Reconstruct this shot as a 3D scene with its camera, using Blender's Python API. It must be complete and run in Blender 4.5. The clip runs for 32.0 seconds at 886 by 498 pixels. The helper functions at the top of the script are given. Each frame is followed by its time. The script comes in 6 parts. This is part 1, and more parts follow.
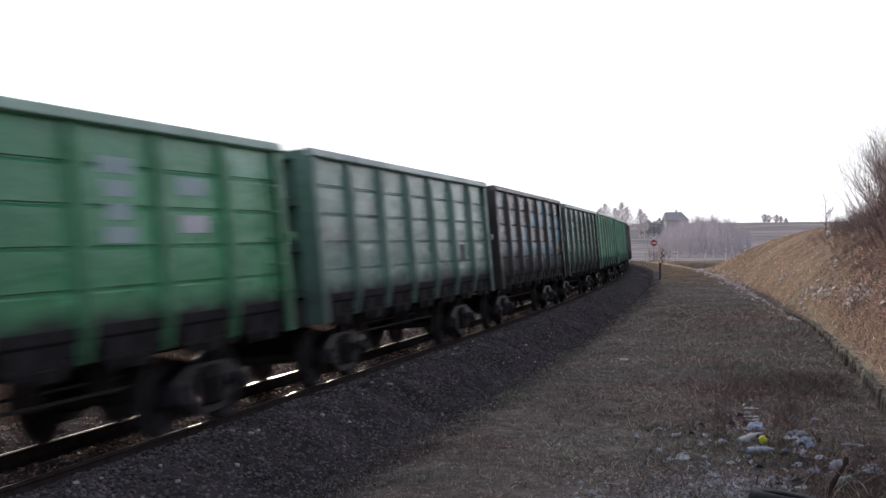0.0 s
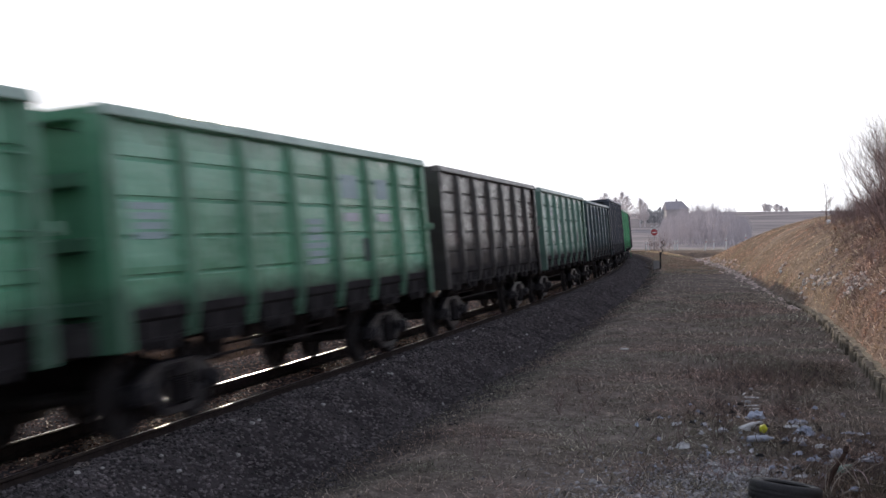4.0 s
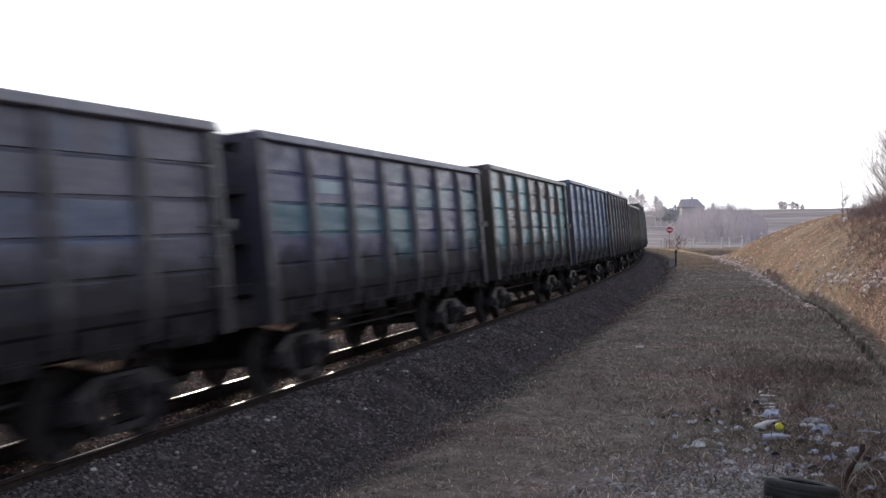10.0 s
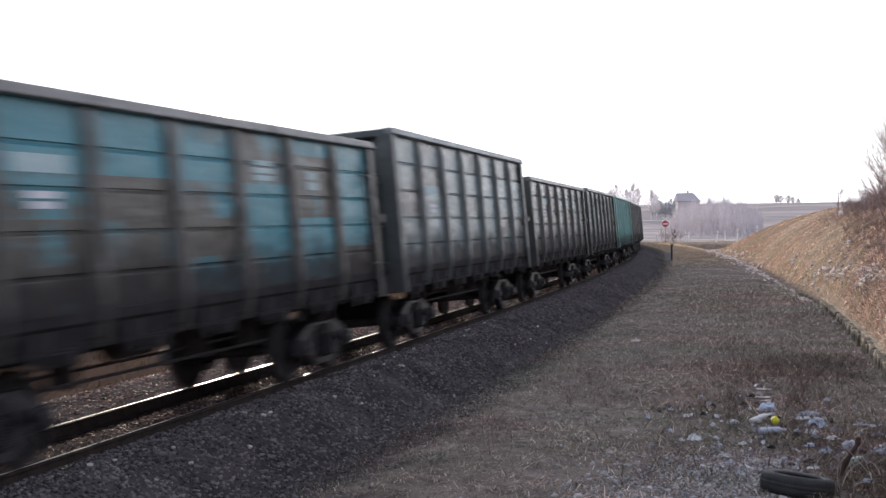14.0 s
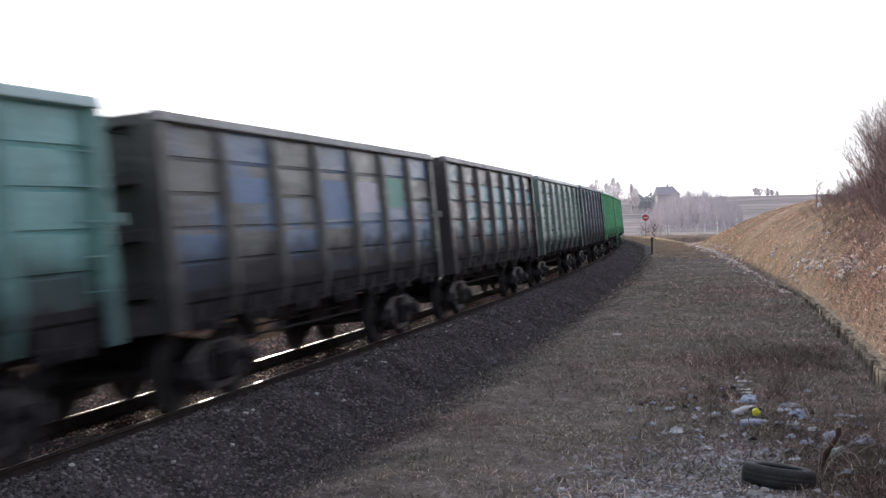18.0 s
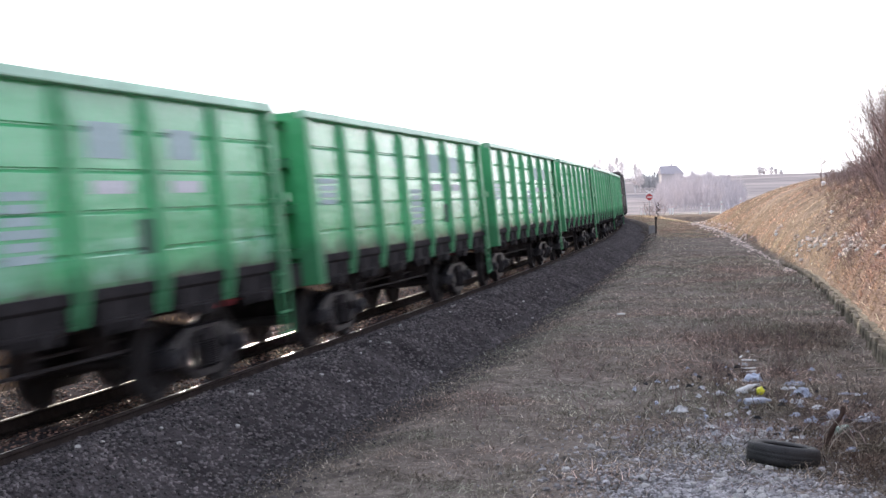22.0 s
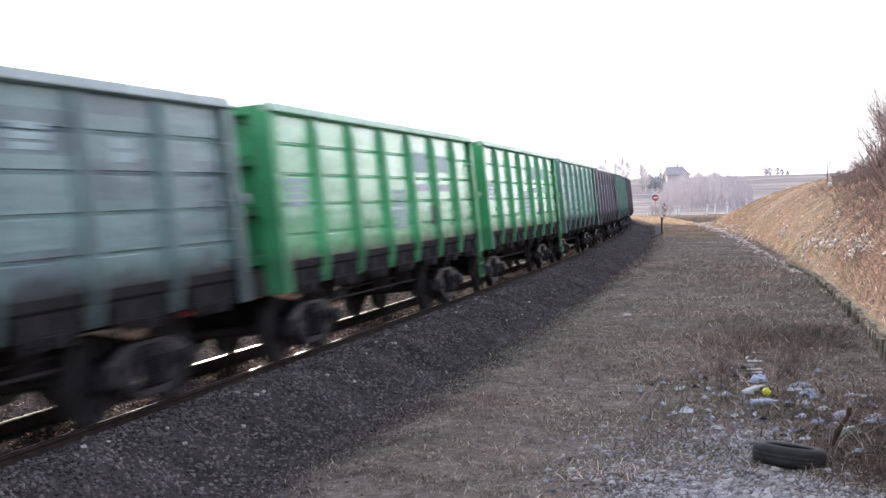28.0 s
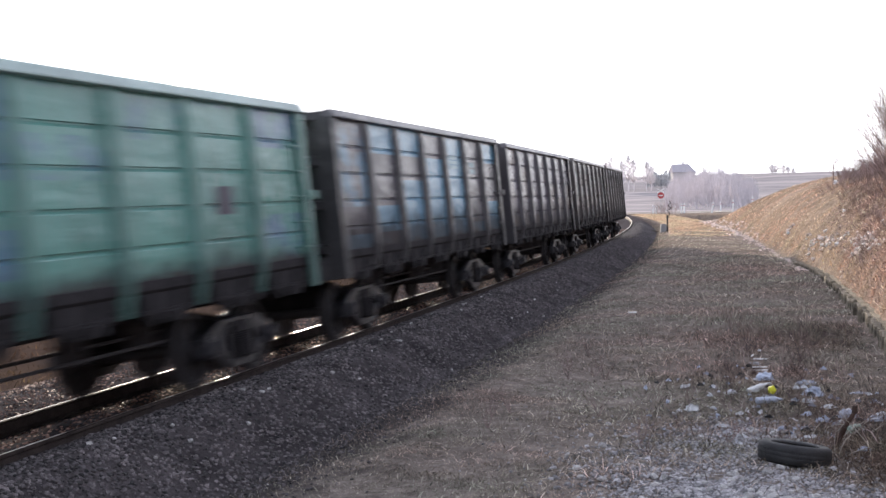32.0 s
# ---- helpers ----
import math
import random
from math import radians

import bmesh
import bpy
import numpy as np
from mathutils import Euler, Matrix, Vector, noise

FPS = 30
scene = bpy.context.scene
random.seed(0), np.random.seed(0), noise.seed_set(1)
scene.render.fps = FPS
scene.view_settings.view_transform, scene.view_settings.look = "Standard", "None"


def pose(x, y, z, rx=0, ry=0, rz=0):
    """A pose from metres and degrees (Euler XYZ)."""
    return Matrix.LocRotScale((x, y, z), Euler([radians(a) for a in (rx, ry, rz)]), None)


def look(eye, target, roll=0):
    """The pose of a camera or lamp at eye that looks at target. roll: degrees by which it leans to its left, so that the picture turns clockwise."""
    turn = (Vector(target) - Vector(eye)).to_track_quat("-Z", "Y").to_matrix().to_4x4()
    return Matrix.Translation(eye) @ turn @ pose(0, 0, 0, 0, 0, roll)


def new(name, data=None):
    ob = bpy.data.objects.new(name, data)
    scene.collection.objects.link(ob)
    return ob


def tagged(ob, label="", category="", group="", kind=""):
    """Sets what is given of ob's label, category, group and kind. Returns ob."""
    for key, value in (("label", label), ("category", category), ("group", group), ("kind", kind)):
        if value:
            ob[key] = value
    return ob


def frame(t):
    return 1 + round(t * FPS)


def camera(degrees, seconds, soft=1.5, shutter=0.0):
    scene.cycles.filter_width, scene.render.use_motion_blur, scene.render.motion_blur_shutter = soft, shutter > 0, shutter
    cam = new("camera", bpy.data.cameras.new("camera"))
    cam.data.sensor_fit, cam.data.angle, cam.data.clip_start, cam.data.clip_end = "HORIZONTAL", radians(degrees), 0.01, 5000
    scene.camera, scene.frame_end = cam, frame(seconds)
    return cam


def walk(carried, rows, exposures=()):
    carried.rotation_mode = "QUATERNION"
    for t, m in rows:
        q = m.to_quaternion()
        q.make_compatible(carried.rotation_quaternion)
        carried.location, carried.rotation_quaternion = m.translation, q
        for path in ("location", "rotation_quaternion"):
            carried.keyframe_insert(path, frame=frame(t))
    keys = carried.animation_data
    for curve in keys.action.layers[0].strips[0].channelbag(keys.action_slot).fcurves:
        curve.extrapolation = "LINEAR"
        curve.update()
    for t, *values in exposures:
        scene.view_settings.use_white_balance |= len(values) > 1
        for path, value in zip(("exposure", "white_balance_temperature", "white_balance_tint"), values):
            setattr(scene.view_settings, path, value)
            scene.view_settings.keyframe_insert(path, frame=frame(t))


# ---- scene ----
cam = camera(37.65, 32.0, soft=1.45, shutter=0.8)
EYE = (0.0, 0.0, 2.314)
# seconds, tilt, lean and turn of the camera in degrees; it is held on one spot
PATH = [
    (0.0, 89.747, 0.080, -0.000),
    (0.5, 89.830, 0.113, 0.099),
    (1.0, 89.809, 0.037, 0.111),
    (1.2, 89.747, 0.080, -0.000),
    (1.5, 89.648, 0.009, 0.044),
    (2.0, 89.539, -0.049, -0.015),
    (2.5, 89.451, 0.155, 0.010),
    (3.0, 89.286, 0.149, 0.026),
    (3.5, 89.226, 0.162, 0.009),
    (5.5, 89.690, 0.273, 0.098),
    (6.0, 89.697, 0.210, 0.184),
    (6.5, 89.656, 0.172, 0.252),
    (7.0, 89.621, 0.188, 0.283),
    (7.5, 89.527, 0.138, 0.415),
    (8.0, 89.507, 0.218, 0.502),
    (8.5, 89.487, 0.060, 0.580),
    (9.0, 89.442, 0.227, 0.733),
    (9.5, 89.295, 0.127, 0.765),
    (10.0, 89.191, 0.169, 0.675),
    (10.5, 89.192, 0.156, 0.622),
    (11.0, 89.269, 0.073, 0.670),
    (11.5, 89.232, 0.145, 0.722),
    (12.0, 89.155, 0.171, 0.586),
    (12.5, 89.064, 0.256, 0.481),
    (13.0, 89.027, 0.123, 0.443),
    (13.5, 88.991, 0.096, 0.534),
    (14.0, 88.945, 0.293, 0.494),
    (14.5, 88.858, 0.416, 0.384),
    (16.5, 88.792, 0.696, 0.167),
    (17.0, 88.738, 0.786, -0.092),
    (17.5, 88.718, 0.841, -0.275),
    (18.0, 88.753, 0.851, -0.361),
    (18.5, 88.665, 0.829, -0.432),
    (19.0, 88.494, 0.861, -0.527),
    (19.5, 88.412, 0.918, -0.579),
    (20.0, 88.345, 0.836, -0.548),
    (20.5, 88.300, 0.952, -0.397),
    (21.0, 88.119, 0.998, -0.338),
    (21.5, 87.923, 1.148, -0.320),
    (22.0, 87.894, 1.154, -0.201),
    (22.5, 88.027, 1.172, 0.163),
    (23.0, 88.101, 1.136, 0.315),
    (23.5, 88.088, 1.273, 0.191),
    (24.0, 88.064, 1.150, 0.015),
    (24.5, 88.059, 1.034, 0.001),
    (25.0, 88.096, 1.027, 0.016),
    (25.5, 88.096, 1.031, -0.036),
    (27.5, 88.013, 0.891, 0.013),
    (28.0, 87.924, 1.119, 0.057),
    (28.5, 87.848, 1.115, 0.070),
    (29.0, 87.911, 1.141, 0.099),
    (29.5, 87.938, 1.177, 0.089),
    (30.0, 87.941, 1.210, 0.123),
    (30.5, 87.957, 1.273, 0.147),
    (31.0, 87.933, 1.147, 0.222),
    (31.5, 87.933, 1.047, 0.311),
    (32.0, 87.816, 1.046, 0.295),]
walk(cam, [(t, pose(*EYE, rx, ry, rz)) for t, rx, ry, rz in PATH],
     exposures=[(0.0, 0.25), (3.0, 0.26), (9.0, 0.38), (12.0, 0.86), (14.0, 0.94), (18.0, 0.76), (23.0, 1.44), (28.0, 1.38), (32.0, 1.28)])

# ---- light ----
SUN_AZ, SUN_EL = -9.0, 9.5        # degrees, azimuth from +y towards +x
world = bpy.data.worlds.new("sky")
scene.world = world
world.use_nodes = True
wn = world.node_tree.nodes
sky = wn.new("ShaderNodeTexSky")
sky.sky_type = "NISHITA"
sky.sun_disc = False
sky.sun_elevation, sky.sun_rotation = radians(SUN_EL), radians(SUN_AZ)
sky.air_density, sky.dust_density = 1.0, 3.0
hazy = wn.new("ShaderNodeHueSaturation")      # thin winter haze takes most of the colour out of the sky
hazy.inputs["Saturation"].default_value = 0.22
tint = wn.new("ShaderNodeMix")
tint.data_type, tint.blend_type = "RGBA", "MULTIPLY"
tint.inputs["Factor"].default_value = 1.0
tint.inputs["B"].default_value = (0.97, 0.98, 1.06, 1)
lift = wn.new("ShaderNodeMix")
lift.data_type, lift.blend_type = "RGBA", "ADD"
lift.inputs["Factor"].default_value = 1.0
lift.inputs["B"].default_value = (1.32, 1.41, 1.90, 1)
world.node_tree.links.new(sky.outputs[0], hazy.inputs["Color"])
world.node_tree.links.new(hazy.outputs[0], tint.inputs["A"])
world.node_tree.links.new(tint.outputs["Result"], lift.inputs["A"])
veil = wn.new("ShaderNodeMix")                # the haze evens out the glare round the sun
veil.data_type, veil.blend_type = "RGBA", "DARKEN"
veil.inputs["Factor"].default_value = 1.0
veil.inputs["B"].default_value = (7.3, 7.3, 7.6, 1)
world.node_tree.links.new(lift.outputs["Result"], veil.inputs["A"])
world.node_tree.links.new(veil.outputs["Result"], wn["Background"].inputs[0])
wn["Background"].inputs["Strength"].default_value = 0.15
sun_data = bpy.data.lights.new("sun", "SUN")
sun_data.energy, sun_data.angle, sun_data.color = 5.0, radians(0.6), (1.0, 0.86, 0.71)
sun = new("sun", sun_data)
_az, _el = radians(SUN_AZ), radians(SUN_EL)
SUN_FROM = Vector((math.sin(_az) * math.cos(_el), math.cos(_az) * math.cos(_el), math.sin(_el)))
sun.matrix_world = look(SUN_FROM * 50, (0, 0, 0))

# ---- the line: a bend that tightens, canted away from the camera ----
X0, Y0, HEAD = -8.287, -1.298, radians(14.586)
K0, K1, CANT = -0.000781, -3.623e-06, 0.08783
S_LOW, S_HIGH, STEP = -620.0, 760.0, 1.0


def curvature(s):
    return K0 + K1 * min(max(s, -30.0), 160.0)


def trace_line():
    rows = {0: (X0, Y0, HEAD)}
    for way, end in ((1, S_HIGH), (-1, S_LOW)):
        x, y, h, s = X0, Y0, HEAD, 0.0
        while abs(s) < abs(end):
            hm = h + way * curvature(s) * STEP / 2
            x, y = x + way * math.sin(hm) * STEP, y + way * math.cos(hm) * STEP
            h, s = h + way * curvature(s + way * STEP / 2) * STEP, s + way * STEP
            rows[round(s)] = (x, y, h)
    keys = sorted(rows)
    return np.array(keys, float), np.array([rows[k] for k in keys])


LINE_S, LINE = trace_line()


# the rails themselves: the same bend, drawn in more sharply and dipping a little where it passes the camera
T_X0, T_HEAD, T_K0, T_K1, T_NEAR, NEAR_END = -8.907, radians(16.232), -0.0008054, -3.612e-06, -0.00069159, 38.0


def trace_track():
    s = np.arange(S_LOW, S_HIGH + 0.1, 0.5)
    k = T_K0 + T_K1 * np.clip(s, -30.0, 160.0) + T_NEAR * ((s < NEAR_END) & (s > -30.0))
    i0 = int(np.searchsorted(s, 0.0))

    def summed(v, at_zero):
        c = np.concatenate([[0.0], np.cumsum((v[1:] + v[:-1]) / 2 * 0.5)])
        return c - c[i0] + at_zero

    h = summed(k, T_HEAD)
    z = -0.0001728 * np.clip(NEAR_END - s, 0.0, 36.0) ** 2
    return s, np.stack([summed(np.sin(h), T_X0), summed(np.cos(h), Y0), h, z], 1)


TRACK_S, TRACK = trace_track()


def on_track(s):
    return tuple(float(np.interp(s, TRACK_S, TRACK[:, i])) for i in range(4))


def on_line(s):
    return tuple(float(np.interp(s, LINE_S, LINE[:, i])) for i in range(3))


def line_pose(s, z=0.0):
    x, y, h, dz = on_track(s)
    grade = (on_track(s + 3)[3] - on_track(s - 3)[3]) / 6
    return Matrix.Translation((x, y, z + dz)) @ Matrix.Rotation(-h, 4, "Z") @ Matrix.Rotation(grade, 4, "X") @ Matrix.Rotation(-CANT, 4, "Y")


def beside(s, off, z=0.0):
    """A place off metres to the right of the line's middle, level ground height z."""
    x, y, h = on_line(s)
    return Vector((x + math.cos(h) * off, y - math.sin(h) * off, z))


def line_coords(px, py):
    """s and off of many places."""
    pick = slice(None, None, 4)
    lx, ly, ls, lh = LINE[pick, 0], LINE[pick, 1], LINE_S[pick], LINE[pick, 2]
    s, off = np.empty(len(px)), np.empty(len(px))
    for a in range(0, len(px), 4000):
        b = slice(a, a + 4000)
        i = ((px[b, None] - lx) ** 2 + (py[b, None] - ly) ** 2).argmin(1)
        dx, dy, h = px[b] - lx[i], py[b] - ly[i], lh[i]
        along = dx * np.sin(h) + dy * np.cos(h)
        s[b] = ls[i] + along
        off[b] = dx * np.cos(h) - dy * np.sin(h)
    return s, off


def smooth(a, b, v):
    u = np.clip((v - a) / (b - a), 0, 1)
    return u * u * (3 - 2 * u)


def waves(x, y, scale, seed=0.0):
    """Cheap rolling unevenness of about -1 to 1."""
    u, v = x / scale, y / scale
    return (np.sin(u * 1.7 + v * 0.9 + seed) + np.sin(v * 2.3 - u * 1.1 + 2 * seed) + np.sin(u * 3.1 + v * 2.7 + 3 * seed) * 0.6) / 2.6


def wall_height(s):
    return np.interp(s, [-60, 10, 22, 30, 40, 50, 62, 75], [0.62, 0.62, 0.60, 0.50, 0.34, 0.26, 0.14, 0.0])


def slab_height(s):
    return np.interp(s, [10, 30, 37, 51, 60], [0.43, 0.41, 0.36, 0.24, 0.14])


def wall_off(s):
    return np.interp(s, [-60, 45, 52, 70, 113, 157], [9.55, 9.45, 9.05, 8.5, 8.0, 7.7])


def bank_height(s):
    return np.interp(s, [-80, 60, 95, 108, 118, 126, 134], [4.1, 4.1, 4.1, 3.6, 2.6, 1.0, 0.0])


def ground_z(px, py):
    px, py = np.atleast_1d(np.asarray(px, float)), np.atleast_1d(np.asarray(py, float))
    s, off = line_coords(px, py)
    wall = wall_off(s)
    z = np.full(len(px), -0.62)
    z = z + 0.34 * smooth(1.9, 4.2, off) + 0.15 * smooth(3.4, 8, -off)
    near = smooth(3.2, 4.2, np.abs(off)) * (1 - smooth(150, 400, py))
    z = z + near * (0.05 * waves(px, py, 1.7) + 0.02 * waves(px, py, 0.45, 4.0))
    # bank behind the low wall
    in_bank = np.maximum(off - wall - 0.1, 0)
    up = smooth(wall + 0.02, wall + 0.50, off) * wall_height(s) + bank_height(s) * (1 - np.exp(-in_bank / 3.0))
    rough = smooth(0.3, 2.5, in_bank) * np.minimum(bank_height(s), 1) * (0.10 * waves(px, py, 1.1, 2.0) + 0.05 * waves(px, py, 0.4, 1.0))
    z = z + (up + rough) * (1 - smooth(22, 60, off))
    # the heap of rubble in front of the camera
    d = np.hypot((px - 2.6) / 2.6, (py - 7.0) / 5.0)
    z = z + 0.34 * (1 - smooth(0.2, 1.0, d)) * (1 + 0.2 * waves(px, py, 0.5, 5.0))
    # ditch that leads to the crossing
    z = z - 1.7 * smooth(7.6, 9.0, off) * (1 - smooth(12.5, 14.0, off)) * smooth(128, 158, s) * (1 - smooth(167, 169.4, s))
    # far slopes
    r = np.hypot(px, py)
    far = smooth(330, 1000, r) * (17 + 3 * waves(px, py, 260, 1.0)) * smooth(15, 120, np.abs(off)) * smooth(-0.2, 0.3, py / (r + 1))
    return z + far


def ground_at(x, y):
    return float(ground_z([x], [y])[0])


# ---- materials ----
def material(name, rough=0.8, metal=0.0):
    m = bpy.data.materials.new(name)
    m.use_nodes = True
    b = m.node_tree.nodes["Principled BSDF"]
    b.inputs["Roughness"].default_value, b.inputs["Metallic"].default_value = rough, metal
    return m, m.node_tree.nodes, m.node_tree.links, b


def noise_node(nodes, links, scale, detail=5.0, rough=0.6, coord="Object", stretch=None):
    tc = nodes.new("ShaderNodeTexCoord")
    n = nodes.new("ShaderNodeTexNoise")
    n.inputs["Scale"].default_value, n.inputs["Detail"].default_value, n.inputs["Roughness"].default_value = scale, detail, rough
    if stretch:
        mp = nodes.new("ShaderNodeMapping")
        mp.inputs["Scale"].default_value = stretch
        links.new(tc.outputs[coord], mp.inputs[0])
        links.new(mp.outputs[0], n.inputs["Vector"])
    else:
        links.new(tc.outputs[coord], n.inputs["Vector"])
    return n.outputs["Fac"]


def ramp(nodes, links, fac, stops):
    r = nodes.new("ShaderNodeValToRGB")
    e = r.color_ramp.elements
    while len(e) < len(stops):
        e.new(0.5)
    for el, (p, c) in zip(e, stops):
        el.position, el.color = p, (*c, 1) if len(c) == 3 else c
    links.new(fac, r.inputs[0])
    return r.outputs["Color"]


def mix(nodes, links, fac, a, b, mode="MIX"):
    m = nodes.new("ShaderNodeMix")
    m.data_type, m.blend_type = "RGBA", mode
    for sock, v in ((m.inputs["Factor"], fac), (m.inputs["A"], a), (m.inputs["B"], b)):
        if isinstance(v, bpy.types.NodeSocket):
            links.new(v, sock)
        elif isinstance(v, tuple):
            sock.default_value = (*v, 1)
        else:
            sock.default_value = v
    return m.outputs["Result"]


def bump(nodes, links, b, fac, strength=0.3, dist=0.02):
    n = nodes.new("ShaderNodeBump")
    n.inputs["Strength"].default_value, n.inputs["Distance"].default_value = strength, dist
    links.new(fac, n.inputs["Height"])
    links.new(n.outputs[0], b.inputs["Normal"])


def mottled(name, c1, c2, scale, rough=0.85, metal=0.0, fine=None, bump_strength=0.4, bump_dist=0.02, island=0.0, obj_rand=0.0, coord="Object", gloss=0.5):
    """Two tones by coarse noise, a finer grain over them and relief."""
    m, n, l, b = material(name, rough, metal)
    b.inputs["Specular IOR Level"].default_value = gloss
    f = noise_node(n, l, scale, 6, 0.65, coord)
    col = ramp(n, l, f, [(0.32, c1), (0.68, c2)])
    g = noise_node(n, l, fine or scale * 9, 4, 0.7, coord)
    col = mix(n, l, 0.55, col, ramp(n, l, g, [(0.3, (0.45, 0.45, 0.45)), (0.7, (1.25, 1.25, 1.25))]), "MULTIPLY")
    for amount, kind in ((island, "island"), (obj_rand, "object")):
        if amount:
            src = n.new("ShaderNodeNewGeometry").outputs["Random Per Island"] if kind == "island" else n.new("ShaderNodeObjectInfo").outputs["Random"]
            k = ramp(n, l, src, [(0.0, (1 - amount,) * 3), (1.0, (1 + amount,) * 3)])
            col = mix(n, l, 1.0, col, k, "MULTIPLY")
    l.new(col, b.inputs["Base Color"])
    bump(n, l, b, g, bump_strength, bump_dist)
    return m


# ---- mesh helpers ----
class Shape:
    """Vertices and faces gathered from simple solids."""

    def __init__(self):
        self.v, self.f = [], []

    def add(self, verts, faces):
        n = len(self.v)
        self.v += [tuple(p) for p in verts]
        self.f += [tuple(i + n for i in f) for f in faces]
        return self

    def box(self, x0, x1, y0, y1, z0, z1, m=None):
        p = [Vector((x, y, z)) for z in (z0, z1) for y in (y0, y1) for x in (x0, x1)]
        p = [m @ q for q in p] if m else p
        return self.add(p, [(0, 2, 3, 1), (4, 5, 7, 6), (0, 1, 5, 4), (2, 6, 7, 3), (0, 4, 6, 2), (1, 3, 7, 5)])

    def tube(self, a, b, ra, rb=None, n=6, caps=True):
        a, b = Vector(a), Vector(b)
        rb = ra if rb is None else rb
        q = (b - a).to_track_quat("Z", "Y").to_matrix()
        ring = [(math.cos(2 * math.pi * i / n), math.sin(2 * math.pi * i / n)) for i in range(n)]
        p = [a + q @ Vector((c * ra, s * ra, 0)) for c, s in ring] + [b + q @ Vector((c * rb, s * rb, 0)) for c, s in ring]
        f = [(i, (i + 1) % n, n + (i + 1) % n, n + i) for i in range(n)]
        if caps:
            f += [tuple(range(n - 1, -1, -1)), tuple(range(n, 2 * n))]
        return self.add(p, f)

    def prism(self, poly, a, b, axis="x"):
        """poly in the plane across the axis (x: (y, z); y: (x, z)), drawn counter-clockwise from the axis' tip."""
        n = len(poly)
        put = (lambda t, u, v: (t, u, v)) if axis == "x" else (lambda t, u, v: (u, t, v))
        p = [put(a, u, v) for u, v in poly] + [put(b, u, v) for u, v in poly]
        f = [(i, (i + 1) % n, n + (i + 1) % n, n + i) for i in range(n)] + [tuple(range(n - 1, -1, -1)), tuple(range(n, 2 * n))]
        if axis == "y":
            f = [t[::-1] for t in f]
        return self.add(p, f)

    def mesh(self, name, bevel=0.0, smooth_faces=False):
        me = bpy.data.meshes.new(name)
        me.from_pydata(self.v, [], self.f)
        if bevel:
            bm = bmesh.new()
            bm.from_mesh(me)
            bmesh.ops.bevel(bm, geom=[e for e in bm.edges if e.is_manifold and e.calc_face_angle(0) > 0.5], offset=bevel, segments=1, affect="EDGES", clamp_overlap=True)
            bm.to_mesh(me)
            bm.free()
        if smooth_faces:
            me.shade_smooth()
        me.update()
        return me


def part(name, data, mat=None, parent=None, label="", m=None):
    """One mesh object under a thing or a part; its material sits on the object, so alike pieces share a mesh."""
    me = data.mesh(name) if isinstance(data, Shape) else data
    if not me.materials:
        me.materials.append(None)
    ob = new(name, me)
    if mat:
        ob.material_slots[0].link = "OBJECT"
        ob.material_slots[0].material = mat
    if parent:
        ob.parent = parent
    if m is not None:
        ob.matrix_basis = m
    if label:
        ob["label"] = label
    return ob


def thing(name, label, category, group="", kind="", m=None, data=None, mat=None):
    ob = part(name, data, mat) if data else new(name)
    if m is not None:
        ob.matrix_basis = m
    return tagged(ob, label, category, group, kind)


# ---- open-top freight wagons ----
PITCH, HALF, SIDE = 13.92, 6.36, 1.50
STAKES = [-HALF + 0.10 + i * (2 * HALF - 0.20) / 7 for i in range(8)]
SILL = 1.36


def patch_mask(n, l, value, edge):
    mr = n.new("ShaderNodeMapRange")
    mr.inputs["From Min"].default_value, mr.inputs["From Max"].default_value = edge, edge + 0.16
    mr.inputs["To Max"].default_value = 0.9
    l.new(value, mr.inputs["Value"])
    return mr.outputs[0]


